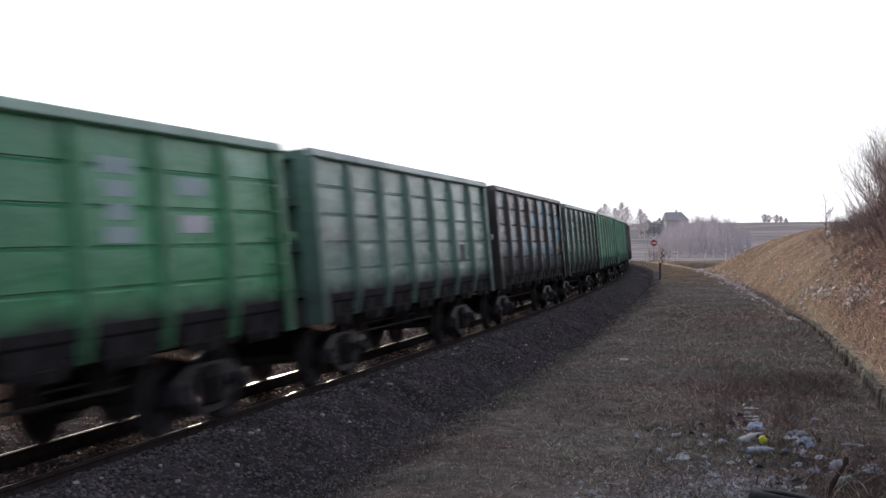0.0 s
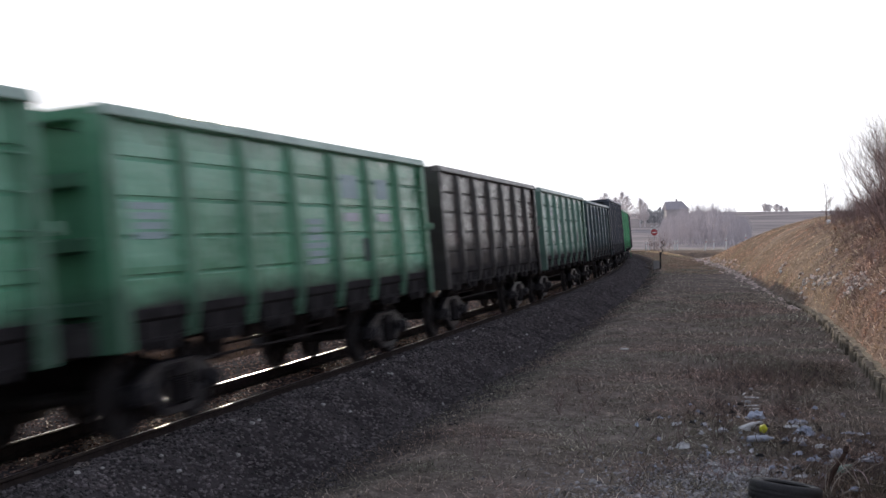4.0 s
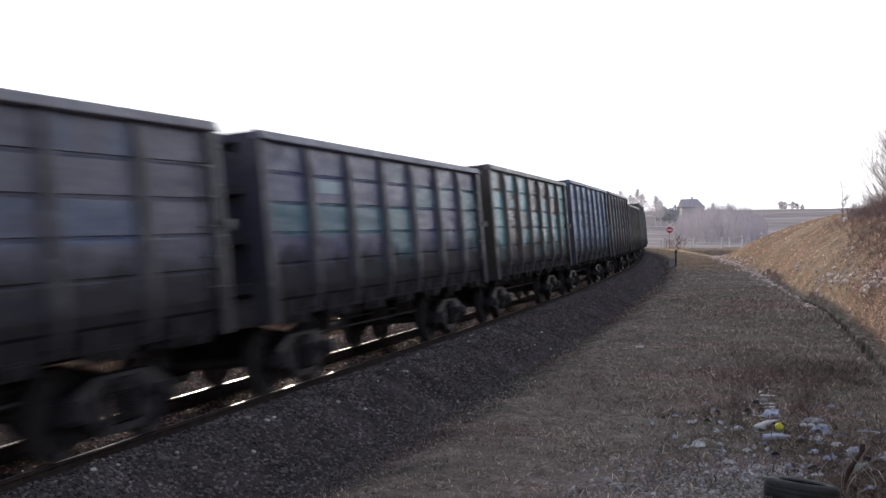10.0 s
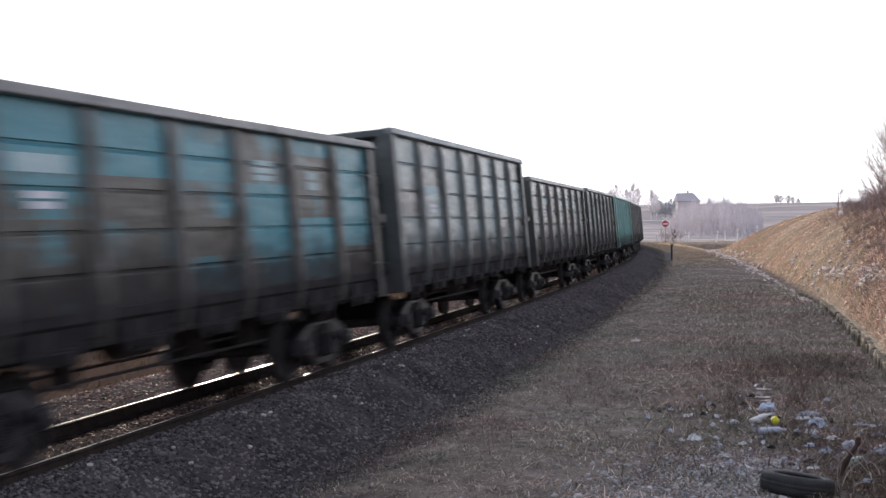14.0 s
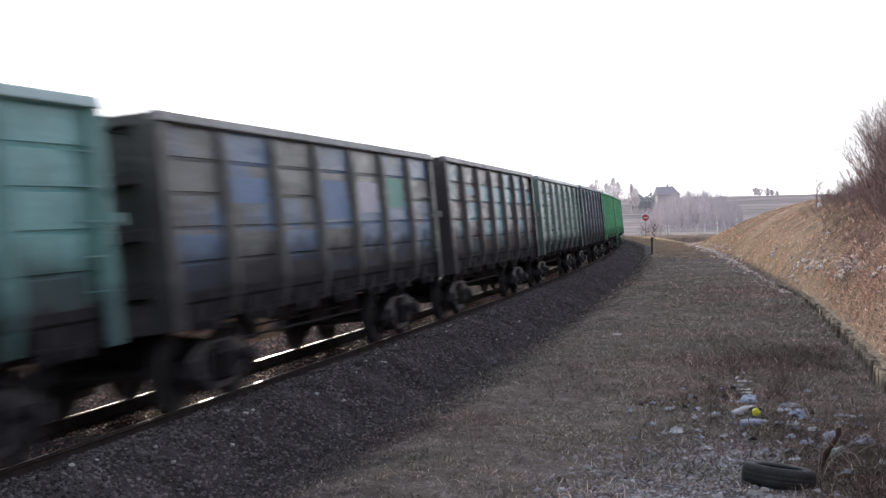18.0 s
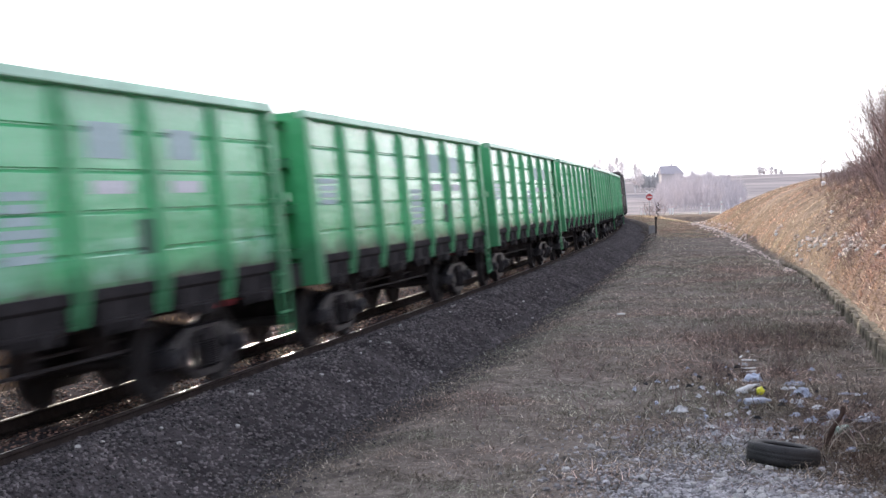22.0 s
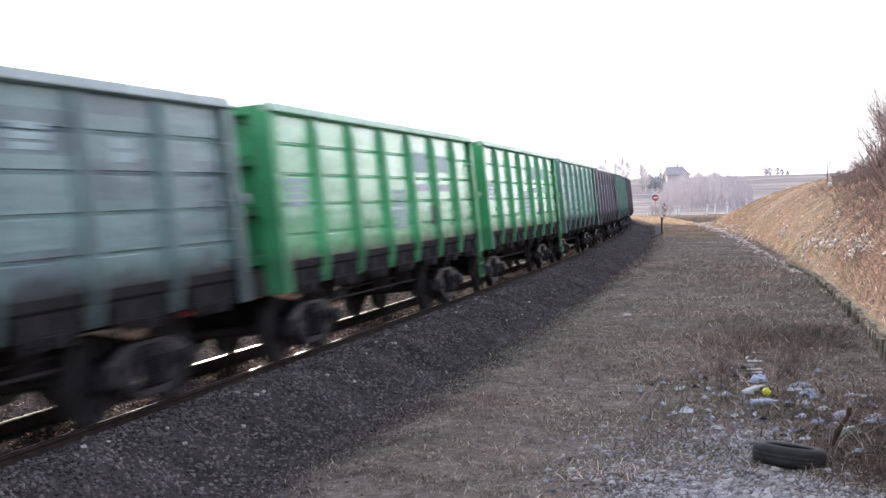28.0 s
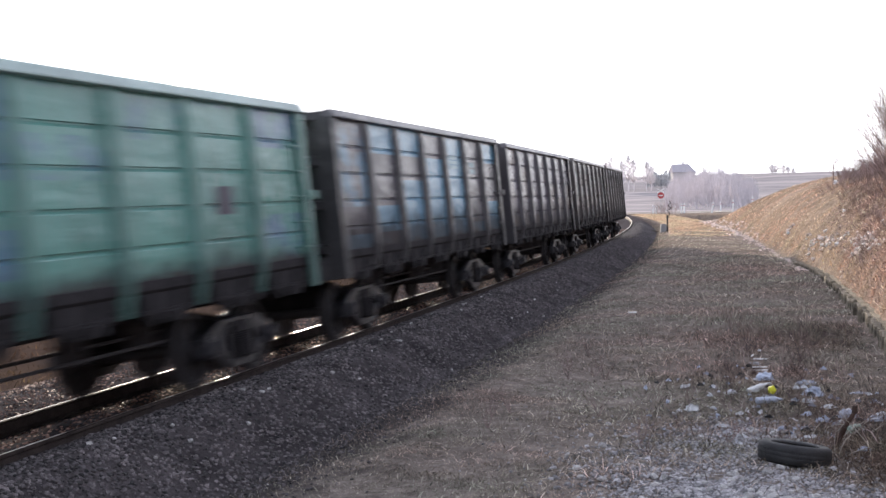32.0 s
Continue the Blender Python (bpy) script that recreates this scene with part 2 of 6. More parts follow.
def paint(name, base, second, second_amount, dirt=0.5, rough=0.45, seed=0.0, light=None, light_amount=0.0):
    """Old rolling-stock paint: faded base, patches of another coat or rust, streaks, grime thrown up from below."""
    m, n, l, b = material(name, rough)
    tc = n.new("ShaderNodeTexCoord")
    rnd = n.new("ShaderNodeObjectInfo").outputs["Random"]
    shift = n.new("ShaderNodeVectorMath")
    shift.operation = "MULTIPLY_ADD"
    comb = n.new("ShaderNodeCombineXYZ")
    for i in range(3):
        l.new(rnd, comb.inputs[i])
    l.new(comb.outputs[0], shift.inputs[0])
    shift.inputs[1].default_value = (17.0, 31.0, 23.0)
    l.new(tc.outputs["Object"], shift.inputs[2])

    def grain(scale, detail=5, rough_=0.6, stretch=(1, 1, 1)):
        mp = n.new("ShaderNodeMapping")
        mp.inputs["Scale"].default_value = stretch
        mp.inputs["Location"].default_value = (seed, seed * 2.3, seed * 1.7)
        l.new(shift.outputs[0], mp.inputs[0])
        t = n.new("ShaderNodeTexNoise")
        t.inputs["Scale"].default_value, t.inputs["Detail"].default_value, t.inputs["Roughness"].default_value = scale, detail, rough_
        l.new(mp.outputs[0], t.inputs["Vector"])
        return t.outputs["Fac"]

    tone = grain(0.5, 3)
    col = mix(n, l, 1.0, base, ramp(n, l, tone, [(0.3, (0.78, 0.78, 0.8)), (0.7, (1.22, 1.22, 1.2))]), "MULTIPLY")
    sep = n.new("ShaderNodeSeparateXYZ")
    l.new(tc.outputs["Object"], sep.inputs[0])
    if second_amount:
        # repainted fields: the bays between two creases, with worn borders
        row = n.new("ShaderNodeMath")
        row.operation = "MULTIPLY_ADD"
        l.new(sep.outputs["Z"], row.inputs[0])
        row.inputs[1].default_value, row.inputs[2].default_value = 2.2, seed
        flo = n.new("ShaderNodeMath")
        flo.operation = "FLOOR"
        l.new(row.outputs[0], flo.inputs[0])
        both = n.new("ShaderNodeCombineXYZ")
        l.new(flo.outputs[0], both.inputs[0])
        l.new(rnd, both.inputs[1])
        white = n.new("ShaderNodeTexWhiteNoise")
        white.noise_dimensions = "2D"
        l.new(both.outputs[0], white.inputs["Vector"])
        wobble = n.new("ShaderNodeMath")
        wobble.operation = "MULTIPLY_ADD"
        l.new(grain(1.6, 6, 0.7), wobble.inputs[0])
        wobble.inputs[1].default_value = 1.3
        l.new(white.outputs["Value"], wobble.inputs[2])
        lo = 1.62 - 0.95 * second_amount
        col = mix(n, l, patch_mask(n, l, wobble.outputs[0], lo), col, second)
    if light:
        lo = 0.80 - 0.5 * light_amount
        col = mix(n, l, ramp(n, l, grain(1.0, 4, 0.6, (1, 0.8, 1.4)), [(lo, (0, 0, 0)), (lo + 0.08, (1, 1, 1))]), col, light)
    streak = ramp(n, l, grain(3.0, 4, 0.6, (1, 1.6, 0.12)), [(0.42, (1, 1, 1)), (0.75, (0.6, 0.55, 0.5))])
    col = mix(n, l, 0.5, col, streak, "MULTIPLY")
    # grime that the wheels throw up: most at the sill, broken by noise
    mr = n.new("ShaderNodeMapRange")
    mr.inputs["From Min"].default_value, mr.inputs["From Max"].default_value = 1.25, 1.75 if dirt < 0.65 else 2.2
    mr.inputs["To Min"].default_value, mr.inputs["To Max"].default_value = 0.72, 0.0
    l.new(sep.outputs["Z"], mr.inputs["Value"])
    add = n.new("ShaderNodeMath")
    l.new(mr.outputs[0], add.inputs[0])
    l.new(grain(2.2, 6, 0.7), add.inputs[1])
    gfac = ramp(n, l, add.outputs[0], [(0.56, (0, 0, 0)), (0.86, (min(0.95, dirt + 0.15),) * 3)])
    col = mix(n, l, gfac, col, (0.018, 0.0165, 0.018))
    if name == "panel_paint":
        # ragged black dirt along the very bottom
        low = n.new("ShaderNodeMapRange")
        low.inputs["From Min"].default_value, low.inputs["From Max"].default_value = 1.38, 1.66
        low.inputs["To Min"].default_value, low.inputs["To Max"].default_value = 0.50, 0.0
        l.new(sep.outputs["Z"], low.inputs["Value"])
        torn = n.new("ShaderNodeMath")
        l.new(low.outputs[0], torn.inputs[0])
        l.new(grain(3.4, 5, 0.7), torn.inputs[1])
        tfac = ramp(n, l, torn.outputs[0], [(0.78, (0, 0, 0)), (0.88, (0.9,) * 3)])
        col = mix(n, l, tfac, col, (0.018, 0.0165, 0.018))
    l.new(col, b.inputs["Base Color"])
    sheen = ramp(n, l, grain(5.0), [(0.3, (rough - 0.08,) * 3), (0.7, (rough + 0.22,) * 3)])
    l.new(mix(n, l, gfac, sheen, (0.85, 0.85, 0.85)), b.inputs["Roughness"])
    b.inputs["Specular IOR Level"].default_value = 0.45 if dirt < 0.55 else 0.28 if dirt < 0.7 else 0.16
    coat = 0.75 if dirt < 0.55 else 0.2 if dirt < 0.7 else 0.12      # worn coats lose their gloss
    b.inputs["Coat Weight"].default_value, b.inputs["Coat Roughness"].default_value = coat * (rough < 0.35), 0.18
    dents = n.new("ShaderNodeBump")
    dents.inputs["Strength"].default_value, dents.inputs["Distance"].default_value = 0.6, 0.06
    l.new(grain(1.4, 3, 0.5, (1, 0.55, 1.9)), dents.inputs["Height"])
    fine = n.new("ShaderNodeBump")
    fine.inputs["Strength"].default_value, fine.inputs["Distance"].default_value = 0.15, 0.01
    l.new(grain(9.0, 5), fine.inputs["Height"])
    l.new(dents.outputs[0], fine.inputs["Normal"])
    l.new(fine.outputs[0], b.inputs["Normal"])
    return m


def wagon_meshes(top):
    """The meshes of one wagon whose rim is top metres above the rails. Local x: to its right side, y: along, z: up."""
    d = {}
    chord = top - 0.13
    # a pressed panel with level creases
    creases = [SILL + 0.13 + (chord - SILL - 0.1) * k for k in (0.16, 0.37, 0.58, 0.79)]
    prof = [(0.0, SILL + 0.05)]
    for c in creases:
        prof += [(0.0, c - 0.045), (-0.03, c - 0.008), (-0.03, c + 0.006), (0.0, c + 0.016)]
    prof.append((0.0, chord + 0.03))
    gap = STAKES[1] - STAKES[0]
    sh = Shape()
    w = gap / 2 - 0.002
    for i, (o, z) in enumerate(prof):
        inset = 0.05 if o < 0 else 0.0
        sh.v += [(SIDE - 0.08 + o, -w + inset, z), (SIDE - 0.08 + o, w - inset, z)]
    sh.f += [(2 * i, 2 * i + 1, 2 * i + 3, 2 * i + 2) for i in range(len(prof) - 1)]
    n = len(sh.v)
    sh.v += [(SIDE - 0.12, -w, SILL + 0.05), (SIDE - 0.12, w, SILL + 0.05), (SIDE - 0.12, -w, chord + 0.03), (SIDE - 0.12, w, chord + 0.03)]
    sh.f += [(n + 1, n, n + 2, n + 3), (n, n + 1, 1, 0), (n - 2, n - 1, n + 3, n + 2)]
    sh.f += [(n, *range(0, n, 2), n + 2), (n + 1, n + 3, *range(n - 1, 0, -2))]
    d["panel"] = sh.mesh("panel")
    # hat-section stake, narrowed at its foot
    sh = Shape()
    zs = [(1.08, 0.075, 0.03), (1.30, 0.095, 0.075), (1.50, 0.115, 0.11), (chord - 0.25, 0.11, 0.11), (chord, 0.11, 0.08)]
    for z, hw, dp in zs:
        sh.v += [(SIDE - 0.10, -hw - 0.03, z), (SIDE - 0.10 + dp, -hw + 0.03, z), (SIDE - 0.10 + dp, hw - 0.03, z), (SIDE - 0.10, hw + 0.03, z)]
    for i in range(len(zs) - 1):
        a = 4 * i
        sh.f += [(a + k, a + (k + 1) % 4, a + 4 + (k + 1) % 4, a + 4 + k) for k in range(4)]
    sh.f += [(3, 2, 1, 0), tuple(range(len(sh.v) - 4, len(sh.v)))]
    d["stake"] = sh.mesh("stake")
    # corner post: a broad angle down past the sill, one for each hand
    for name, hand in (("corner_post", 1), ("corner_post_rear", -1)):
        sh = Shape()
        poly = [(SIDE - 0.30, -0.10 * hand), (SIDE, -0.10 * hand), (SIDE, 0.16 * hand), (SIDE - 0.05, 0.16 * hand), (SIDE - 0.05, -0.04 * hand), (SIDE - 0.30, -0.04 * hand)]
        sh.prism(poly[::hand], 0, 1)
        sh.v = [(y, z, 1.02 + t * (chord - 1.02)) for t, y, z in sh.v]
        d[name] = sh.mesh("corner_post", 0.01)
    # rim: a box beam
    sh = Shape()
    sh.prism([(SIDE - 0.13, chord), (SIDE + 0.035, chord), (SIDE + 0.042, chord + 0.02), (SIDE + 0.0, top - 0.01), (SIDE - 0.02, top), (SIDE - 0.13, top)], -HALF, HALF, "y")
    d["top_chord"] = sh.mesh("top_chord", 0.008)
    sh = Shape()
    sh.prism([(SIDE - 0.16, SILL - 0.06), (SIDE - 0.10, SILL - 0.06), (SIDE - 0.06, SILL - 0.02), (SIDE - 0.06, SILL + 0.09), (SIDE - 0.16, SILL + 0.09)], -HALF + 0.02, HALF - 0.02, "y")
    d["bottom_chord"] = sh.mesh("bottom_chord", 0.006)
    # end wall: a plate, with level ribs, a top beam and the seam of its doors
    sh = Shape()
    sh.box(-SIDE + 0.12, SIDE - 0.12, HALF - 0.30, HALF - 0.25, SILL - 0.05, top - 0.12)
    d["end_wall"] = sh.mesh("end_wall")
    sh = Shape()
    sh.prism([(HALF - 0.25, 0), (HALF - 0.08, 0.03), (HALF - 0.08, 0.15), (HALF - 0.25, 0.18)], -SIDE + 0.14, SIDE - 0.14)
    d["rib"] = sh.mesh("rib")
    d["rib_z"] = [SILL + 0.05 + k * (top - SILL - 0.2) for k in (0.0, 0.33, 0.66)]
    sh = Shape()
    sh.box(-SIDE + 0.04, SIDE - 0.04, HALF - 0.24, HALF - 0.01, top - 0.14, top - 0.01)
    d["end_beam"] = sh.mesh("end_beam", 0.01)
    sh = Shape()
    sh.box(-0.05, 0.05, HALF - 0.25, HALF - 0.18, SILL, top - 0.14)
    d["door_seam"] = sh.mesh("door_seam")
    # a heap of coal, below the rim but for its ridge
    sh = Shape()
    nx, ny = 9, 49
    for j in range(ny):
        for i in range(nx):
            x, y = -1.34 + 2.68 * i / (nx - 1), -6.18 + 12.36 * j / (ny - 1)
            h = top - 0.42 + 0.34 * (1 - (x / 1.4) ** 2) * (0.75 + 0.35 * math.sin(y * 1.45 + top * 3)) + 0.05 * noise.noise((x * 3, y * 3, top))
            sh.v.append((x, y, h))
    sh.f += [(j * nx + i, j * nx + i + 1, (j + 1) * nx + i + 1, (j + 1) * nx + i) for j in range(ny - 1) for i in range(nx - 1)]
    d["load"] = sh.mesh("coal_load")
    return d


def common_meshes():
    d = {}
    sh = Shape()
    sh.box(-SIDE + 0.14, SIDE - 0.14, -HALF + 0.1, HALF - 0.1, SILL - 0.05, SILL + 0.01)
    d["floor"] = sh.mesh("floor")
    sh = Shape()
    sh.box(-0.22, 0.22, -HALF + 0.06, HALF - 0.06, 0.92, SILL - 0.05)
    for y in (-4.325, 4.325):
        sh.prism([(-1.28, SILL - 0.05), (-1.28, 1.16), (-0.3, 0.94), (0.3, 0.94), (1.28, 1.16), (1.28, SILL - 0.05)][::-1], y - 0.28, y + 0.28, "y")
    for y in STAKES[2:6]:
        sh.prism([(-1.38, SILL - 0.05), (-1.38, 1.20), (-0.3, 1.02), (0.3, 1.02), (1.38, 1.20), (1.38, SILL - 0.05)][::-1], y - 0.06, y + 0.06, "y")
    for e in (-1, 1):
        sh.box(-SIDE + 0.1, SIDE - 0.1, e * (HALF - 0.08) - 0.06, e * (HALF - 0.08) + 0.06, 1.02, SILL - 0.05)
    d["underframe"] = sh.mesh("underframe")
    # one discharge hatch with its ribs and hinge lugs
    sh = Shape()
    m = Matrix.Translation((0.95, 0, 1.22)) @ Matrix.Rotation(radians(14), 4, "Y")
    sh.box(-0.62, 0.5, -0.68, 0.68, -0.02, 0.02, m)
    for y in (-0.5, 0, 0.5):
        sh.box(-0.6, 0.48, y - 0.04, y + 0.04, -0.07, -0.02, m)
    sh.box(0.40, 0.56, -0.12, 0.12, -0.12, 0.0, m)
    sh.prism([(-0.62, 1.14), (-0.46, 1.02), (0.40, 1.00), (0.60, 1.10), (0.66, 1.32), (0.45, 1.40), (0.15, 1.44), (-0.25, 1.42), (-0.55, 1.38), (-0.66, 1.28)], 1.33, 1.405)
    for y in (-0.36, 0.34):
        sh.prism([(y - 0.08, 0.97), (y + 0.05, 0.95), (y + 0.12, 1.14), (y + 0.06, 1.30), (y - 0.06, 1.30), (y - 0.12, 1.16)], 1.38, 1.44)
    d["hatch"] = sh.mesh("hatch")
    # coupler head and shank, towards +y
    sh = Shape()
    sh.box(-0.10, 0.10, HALF - 0.1, HALF + 0.28, 0.96, 1.14)
    sh.prism([(-0.20, HALF + 0.28), (0.16, HALF + 0.28), (0.22, HALF + 0.42), (0.06, HALF + 0.58), (0.02, HALF + 0.44), (-0.10, HALF + 0.46), (-0.16, HALF + 0.60), (-0.26, HALF + 0.52)], 0, 1)
    k = 8
    for i in range(k, 24):
        t, x, y = sh.v[i]
        sh.v[i] = (x, y, 0.86 + t * 0.40)
    sh.box(-0.32, 0.32, HALF - 0.04, HALF + 0.03, 0.90, 1.24)
    d["coupler"] = sh.mesh("coupler")
    sh = Shape()
    pts = [Vector((0.38, HALF, 1.02)), Vector((0.40, HALF + 0.16, 0.80)), Vector((0.34, HALF + 0.34, 0.62)), Vector((0.25, HALF + 0.52, 0.72))]
    for a, b in zip(pts, pts[1:]):
        sh.tube(a, b, 0.03, n=6)
    d["brake_hose"] = sh.mesh("brake_hose")
    # foot ladder under a corner
    sh = Shape()
    for y in (-0.17, 0.17):
        sh.box(-0.012, 0.012, y - 0.03, y + 0.03, 0.42, 1.34)
    for z in (0.46, 0.74, 1.02, 1.26):
        sh.box(-0.03, 0.03, -0.16, 0.16, z, z + 0.03)
    d["step_ladder"] = sh.mesh("step_ladder")
    # grab ladder on the side's last panel and the end
    sh = Shape()
    for y in (-0.17, 0.17):
        sh.box(0.035, 0.06, y - 0.012, y + 0.012, 1.5, 3.14)
    for i in range(5):
        z = 1.6 + 0.36 * i
        sh.tube((0.05, -0.16, z), (0.05, 0.16, z), 0.012, n=5)
        for y in (-0.16, 0.16):
            sh.tube((-0.01, y, z), (0.05, y, z), 0.012, n=5)
    d["grab_rungs"] = sh.mesh("grab_ladder")
    sh = Shape()
    sh.box(-0.06, 0.06, -0.02, 0.20, 2.30, 2.40)
    sh.box(-0.04, 0.04, 0.10, 0.24, 2.27, 2.33)
    d["bracket"] = sh.mesh("corner_bracket")
    # brake gear
    sh = Shape()
    sh.tube((0.55, -1.1, 0.98), (0.55, -0.2, 0.98), 0.17, n=14)
    sh.tube((0.55, -0.2, 0.98), (0.55, -0.1, 0.98), 0.12, n=12)
    d["air_tank"] = sh.mesh("air_tank", smooth_faces=False)
    for name, x, y0, y1, z in (("rod_inner", 0.45, -3.2, 3.3, 0.78), ("rod_outer", 0.72, -2.8, 2.9, 0.68)):
        sh = Shape()
        sh.tube((x, y0, z), (x, y1, z - 0.02), 0.022, n=6)
        d[name] = sh.mesh("brake_rod")
    sh = Shape()
    sh.box(0.40, 0.76, -0.02, 0.02, 0.62, 1.06)
    d["brake_lever"] = sh.mesh("brake_lever")
    # bogie: cast side frames with two windows and the spring opening, and a bolster
    for name, x in (("frame_left", -1.02), ("frame_right", 1.02)):
        sh = Shape()
        a, b = x - 0.07, x + 0.07
        top_edge = [(-1.10, 0.56), (-0.95, 0.66), (-0.55, 0.80), (0.55, 0.80), (0.95, 0.66), (1.10, 0.56)]
        sh.prism([(-1.12, 0.40), (-0.98, 0.36), (-0.78, 0.40), (-0.42, 0.68), (0.42, 0.68), (0.78, 0.40), (0.98, 0.36), (1.12, 0.40)] + top_edge[::-1], a, b)
        sh.prism([(-0.80, 0.42), (-0.36, 0.16), (0.36, 0.16), (0.80, 0.42), (0.62, 0.46), (0.32, 0.27), (-0.32, 0.27), (-0.62, 0.46)], a, b)
        for y in (-0.40, 0.40):
            sh.box(a, b, y - 0.06, y + 0.06, 0.24, 0.72)
        for y in (-0.925, 0.925):
            sh.box(x - 0.12, x + 0.12, y - 0.14, y + 0.14, 0.36, 0.60)
            sh.tube((x + math.copysign(0.12, x), y, 0.478), (x + math.copysign(0.19, x), y, 0.478), 0.11, 0.09, n=10)
        d[name] = sh.mesh("side_frame", 0.012)
    sh = Shape()
    sh.prism([(-1.14, 0.60), (-1.14, 0.74), (-0.3, 0.90), (0.3, 0.90), (1.14, 0.74), (1.14, 0.60), (0.6, 0.50), (-0.6, 0.50)][::-1], -0.21, 0.21, "y")
    d["bolster"] = sh.mesh("bolster", 0.012)
    sh = Shape()
    for cx, cy in ((0.09, -0.17), (0.09, 0.0), (0.09, 0.17)):
        turns, nn = 11.0, 66
        prev = None
        for i in range(nn + 1):
            u = i / nn
            p = Vector((cx + 0.07 * math.cos(u * turns * 2 * math.pi), cy + 0.07 * math.sin(u * turns * 2 * math.pi), 0.28 + 0.30 * u))
            if prev is not None:
                sh.tube(prev, p, 0.018, n=4, caps=False)
            prev = p
    d["springs"] = sh.mesh("spring_group")
    # wheelset about its axle: two flanged wheels with dished webs
    sh = Shape()
    sh.tube((-1.0, 0, 0), (1.0, 0, 0), 0.08, n=12)
    rim = [(0.10, 0.11), (0.10, -0.11), (0.14, -0.10), (0.20, -0.035), (0.40, -0.03), (0.42, -0.065), (0.505, -0.065), (0.507, -0.035), (0.482, -0.02), (0.4785, 0.0), (0.470, 0.065), (0.40, 0.065), (0.38, 0.01), (0.20, 0.02), (0.14, 0.10)]
    n = 28
    for sx in (-1, 1):
        base = len(sh.v)
        for i in range(n):
            a = 2 * math.pi * i / n
            for r, w in rim:
                sh.v.append((sx * (0.79 + w), r * math.cos(a), r * math.sin(a)))
        k = len(rim)
        for i in range(n):
            for j in range(k):
                q = (base + i * k + j, base + i * k + (j + 1) % k, base + ((i + 1) % n) * k + (j + 1) % k, base + ((i + 1) % n) * k + j)
                sh.f.append(q if sx < 0 else q[::-1])
        # lightening holes read as dark studs
        for i in range(3):
            a = 2 * math.pi * i / 3
            sh.tube((sx * 0.80, 0.3 * math.cos(a), 0.3 * math.sin(a)), (sx * 0.83, 0.3 * math.cos(a), 0.3 * math.sin(a)), 0.04, n=8)
    d["wheelset"] = sh.mesh("wheelset")
    return d


def plate_mesh(w, h, bars):
    """A stencilled block: bars of a letter's height on a thin skin, in the plane x = 0."""
    sh = Shape()
    rng = random.Random(int(w * 1000 + h * 77 + bars))
    for k in range(bars):
        z0 = -h / 2 + h * k / bars
        wide = w * rng.uniform(0.55, 1.0) if bars > 1 else w
        sh.box(0, 0.004, -wide / 2, wide / 2, z0 + 0.15 * h / bars, z0 + 0.85 * h / bars)
    return sh.mesh("marking")


# ---- shared materials ----
STEEL_DARK = mottled("grimy_steel", (0.040, 0.038, 0.040), (0.090, 0.084, 0.088), 3.0, 0.75, 0.0, 30, gloss=0.15)
HATCH_STEEL = mottled("sooty_steel", (0.016, 0.015, 0.016), (0.045, 0.042, 0.044), 3.0, 0.85, 0.0, 30, gloss=0.06)
BOGIE_STEEL = mottled("bogie_steel", (0.011, 0.011, 0.014), (0.028, 0.027, 0.033), 4.0, 0.45, 0.0, 30, gloss=0.4)
WHEEL_STEEL = mottled("wheel_steel", (0.018, 0.017, 0.018), (0.042, 0.039, 0.041), 4.0, 0.6, 0.0, 40, gloss=0.2)
RED_LEAD = mottled("red_lead", (0.17, 0.028, 0.035), (0.32, 0.055, 0.06), 3.0, 0.7, 0.0, 30, gloss=0.2)
RUBBER = mottled("old_rubber", (0.012, 0.012, 0.013), (0.03, 0.03, 0.031), 8.0, 0.7, 0.0, 60)
COAL = mottled("coal", (0.012, 0.012, 0.013), (0.05, 0.048, 0.047), 9.0, 0.55, 0.0, 45, 0.9, 0.05)
RAIL_HEAD = mottled("polished_rail", (0.28, 0.26, 0.245), (0.40, 0.38, 0.36), 5.0, 0.30, 1.0, 60, 0.05)
RAIL_WEB = mottled("rusty_rail", (0.030, 0.024, 0.022), (0.060, 0.046, 0.041), 5.0, 0.9, 0.0, 50, gloss=0.1)
SLEEPER = mottled("sleeper_wood", (0.025, 0.02, 0.017), (0.07, 0.055, 0.045), 4.0, 0.9, 0.0, 40, 0.6, 0.01, obj_rand=0.3)
BALLAST = mottled("ballast_bed", (0.040, 0.036, 0.038), (0.115, 0.102, 0.105), 1.1, 0.9, 0.0, 26, 1.0, 0.05, gloss=0.0)
BALLAST_STONE = mottled("ballast_stone", (0.036, 0.032, 0.034), (0.132, 0.115, 0.116), 1.4, 0.7, 0.0, 30, 0.5, 0.01, island=0.9, gloss=0.4)
WHITE_MARK = mottled("stencil_white", (0.50, 0.52, 0.56), (0.72, 0.73, 0.76), 5.0, 0.6, 0.0, 30, 0.05)
DARK_MARK = mottled("stencil_dark", (0.03, 0.025, 0.04), (0.07, 0.06, 0.08), 5.0, 0.6, 0.0, 30, 0.05)
RED_PAINT = mottled("red_paint", (0.35, 0.03, 0.04), (0.5, 0.06, 0.06), 4.0, 0.5, 0.0, 30, 0.1)
WHITE_PAINT = mottled("white_paint", (0.68, 0.68, 0.66), (0.82, 0.82, 0.80), 3.0, 0.5, 0.0, 25, 0.1)
GREY_STEEL = mottled("galvanised", (0.25, 0.25, 0.25), (0.4, 0.4, 0.4), 5.0, 0.5, 0.6, 40, 0.1)


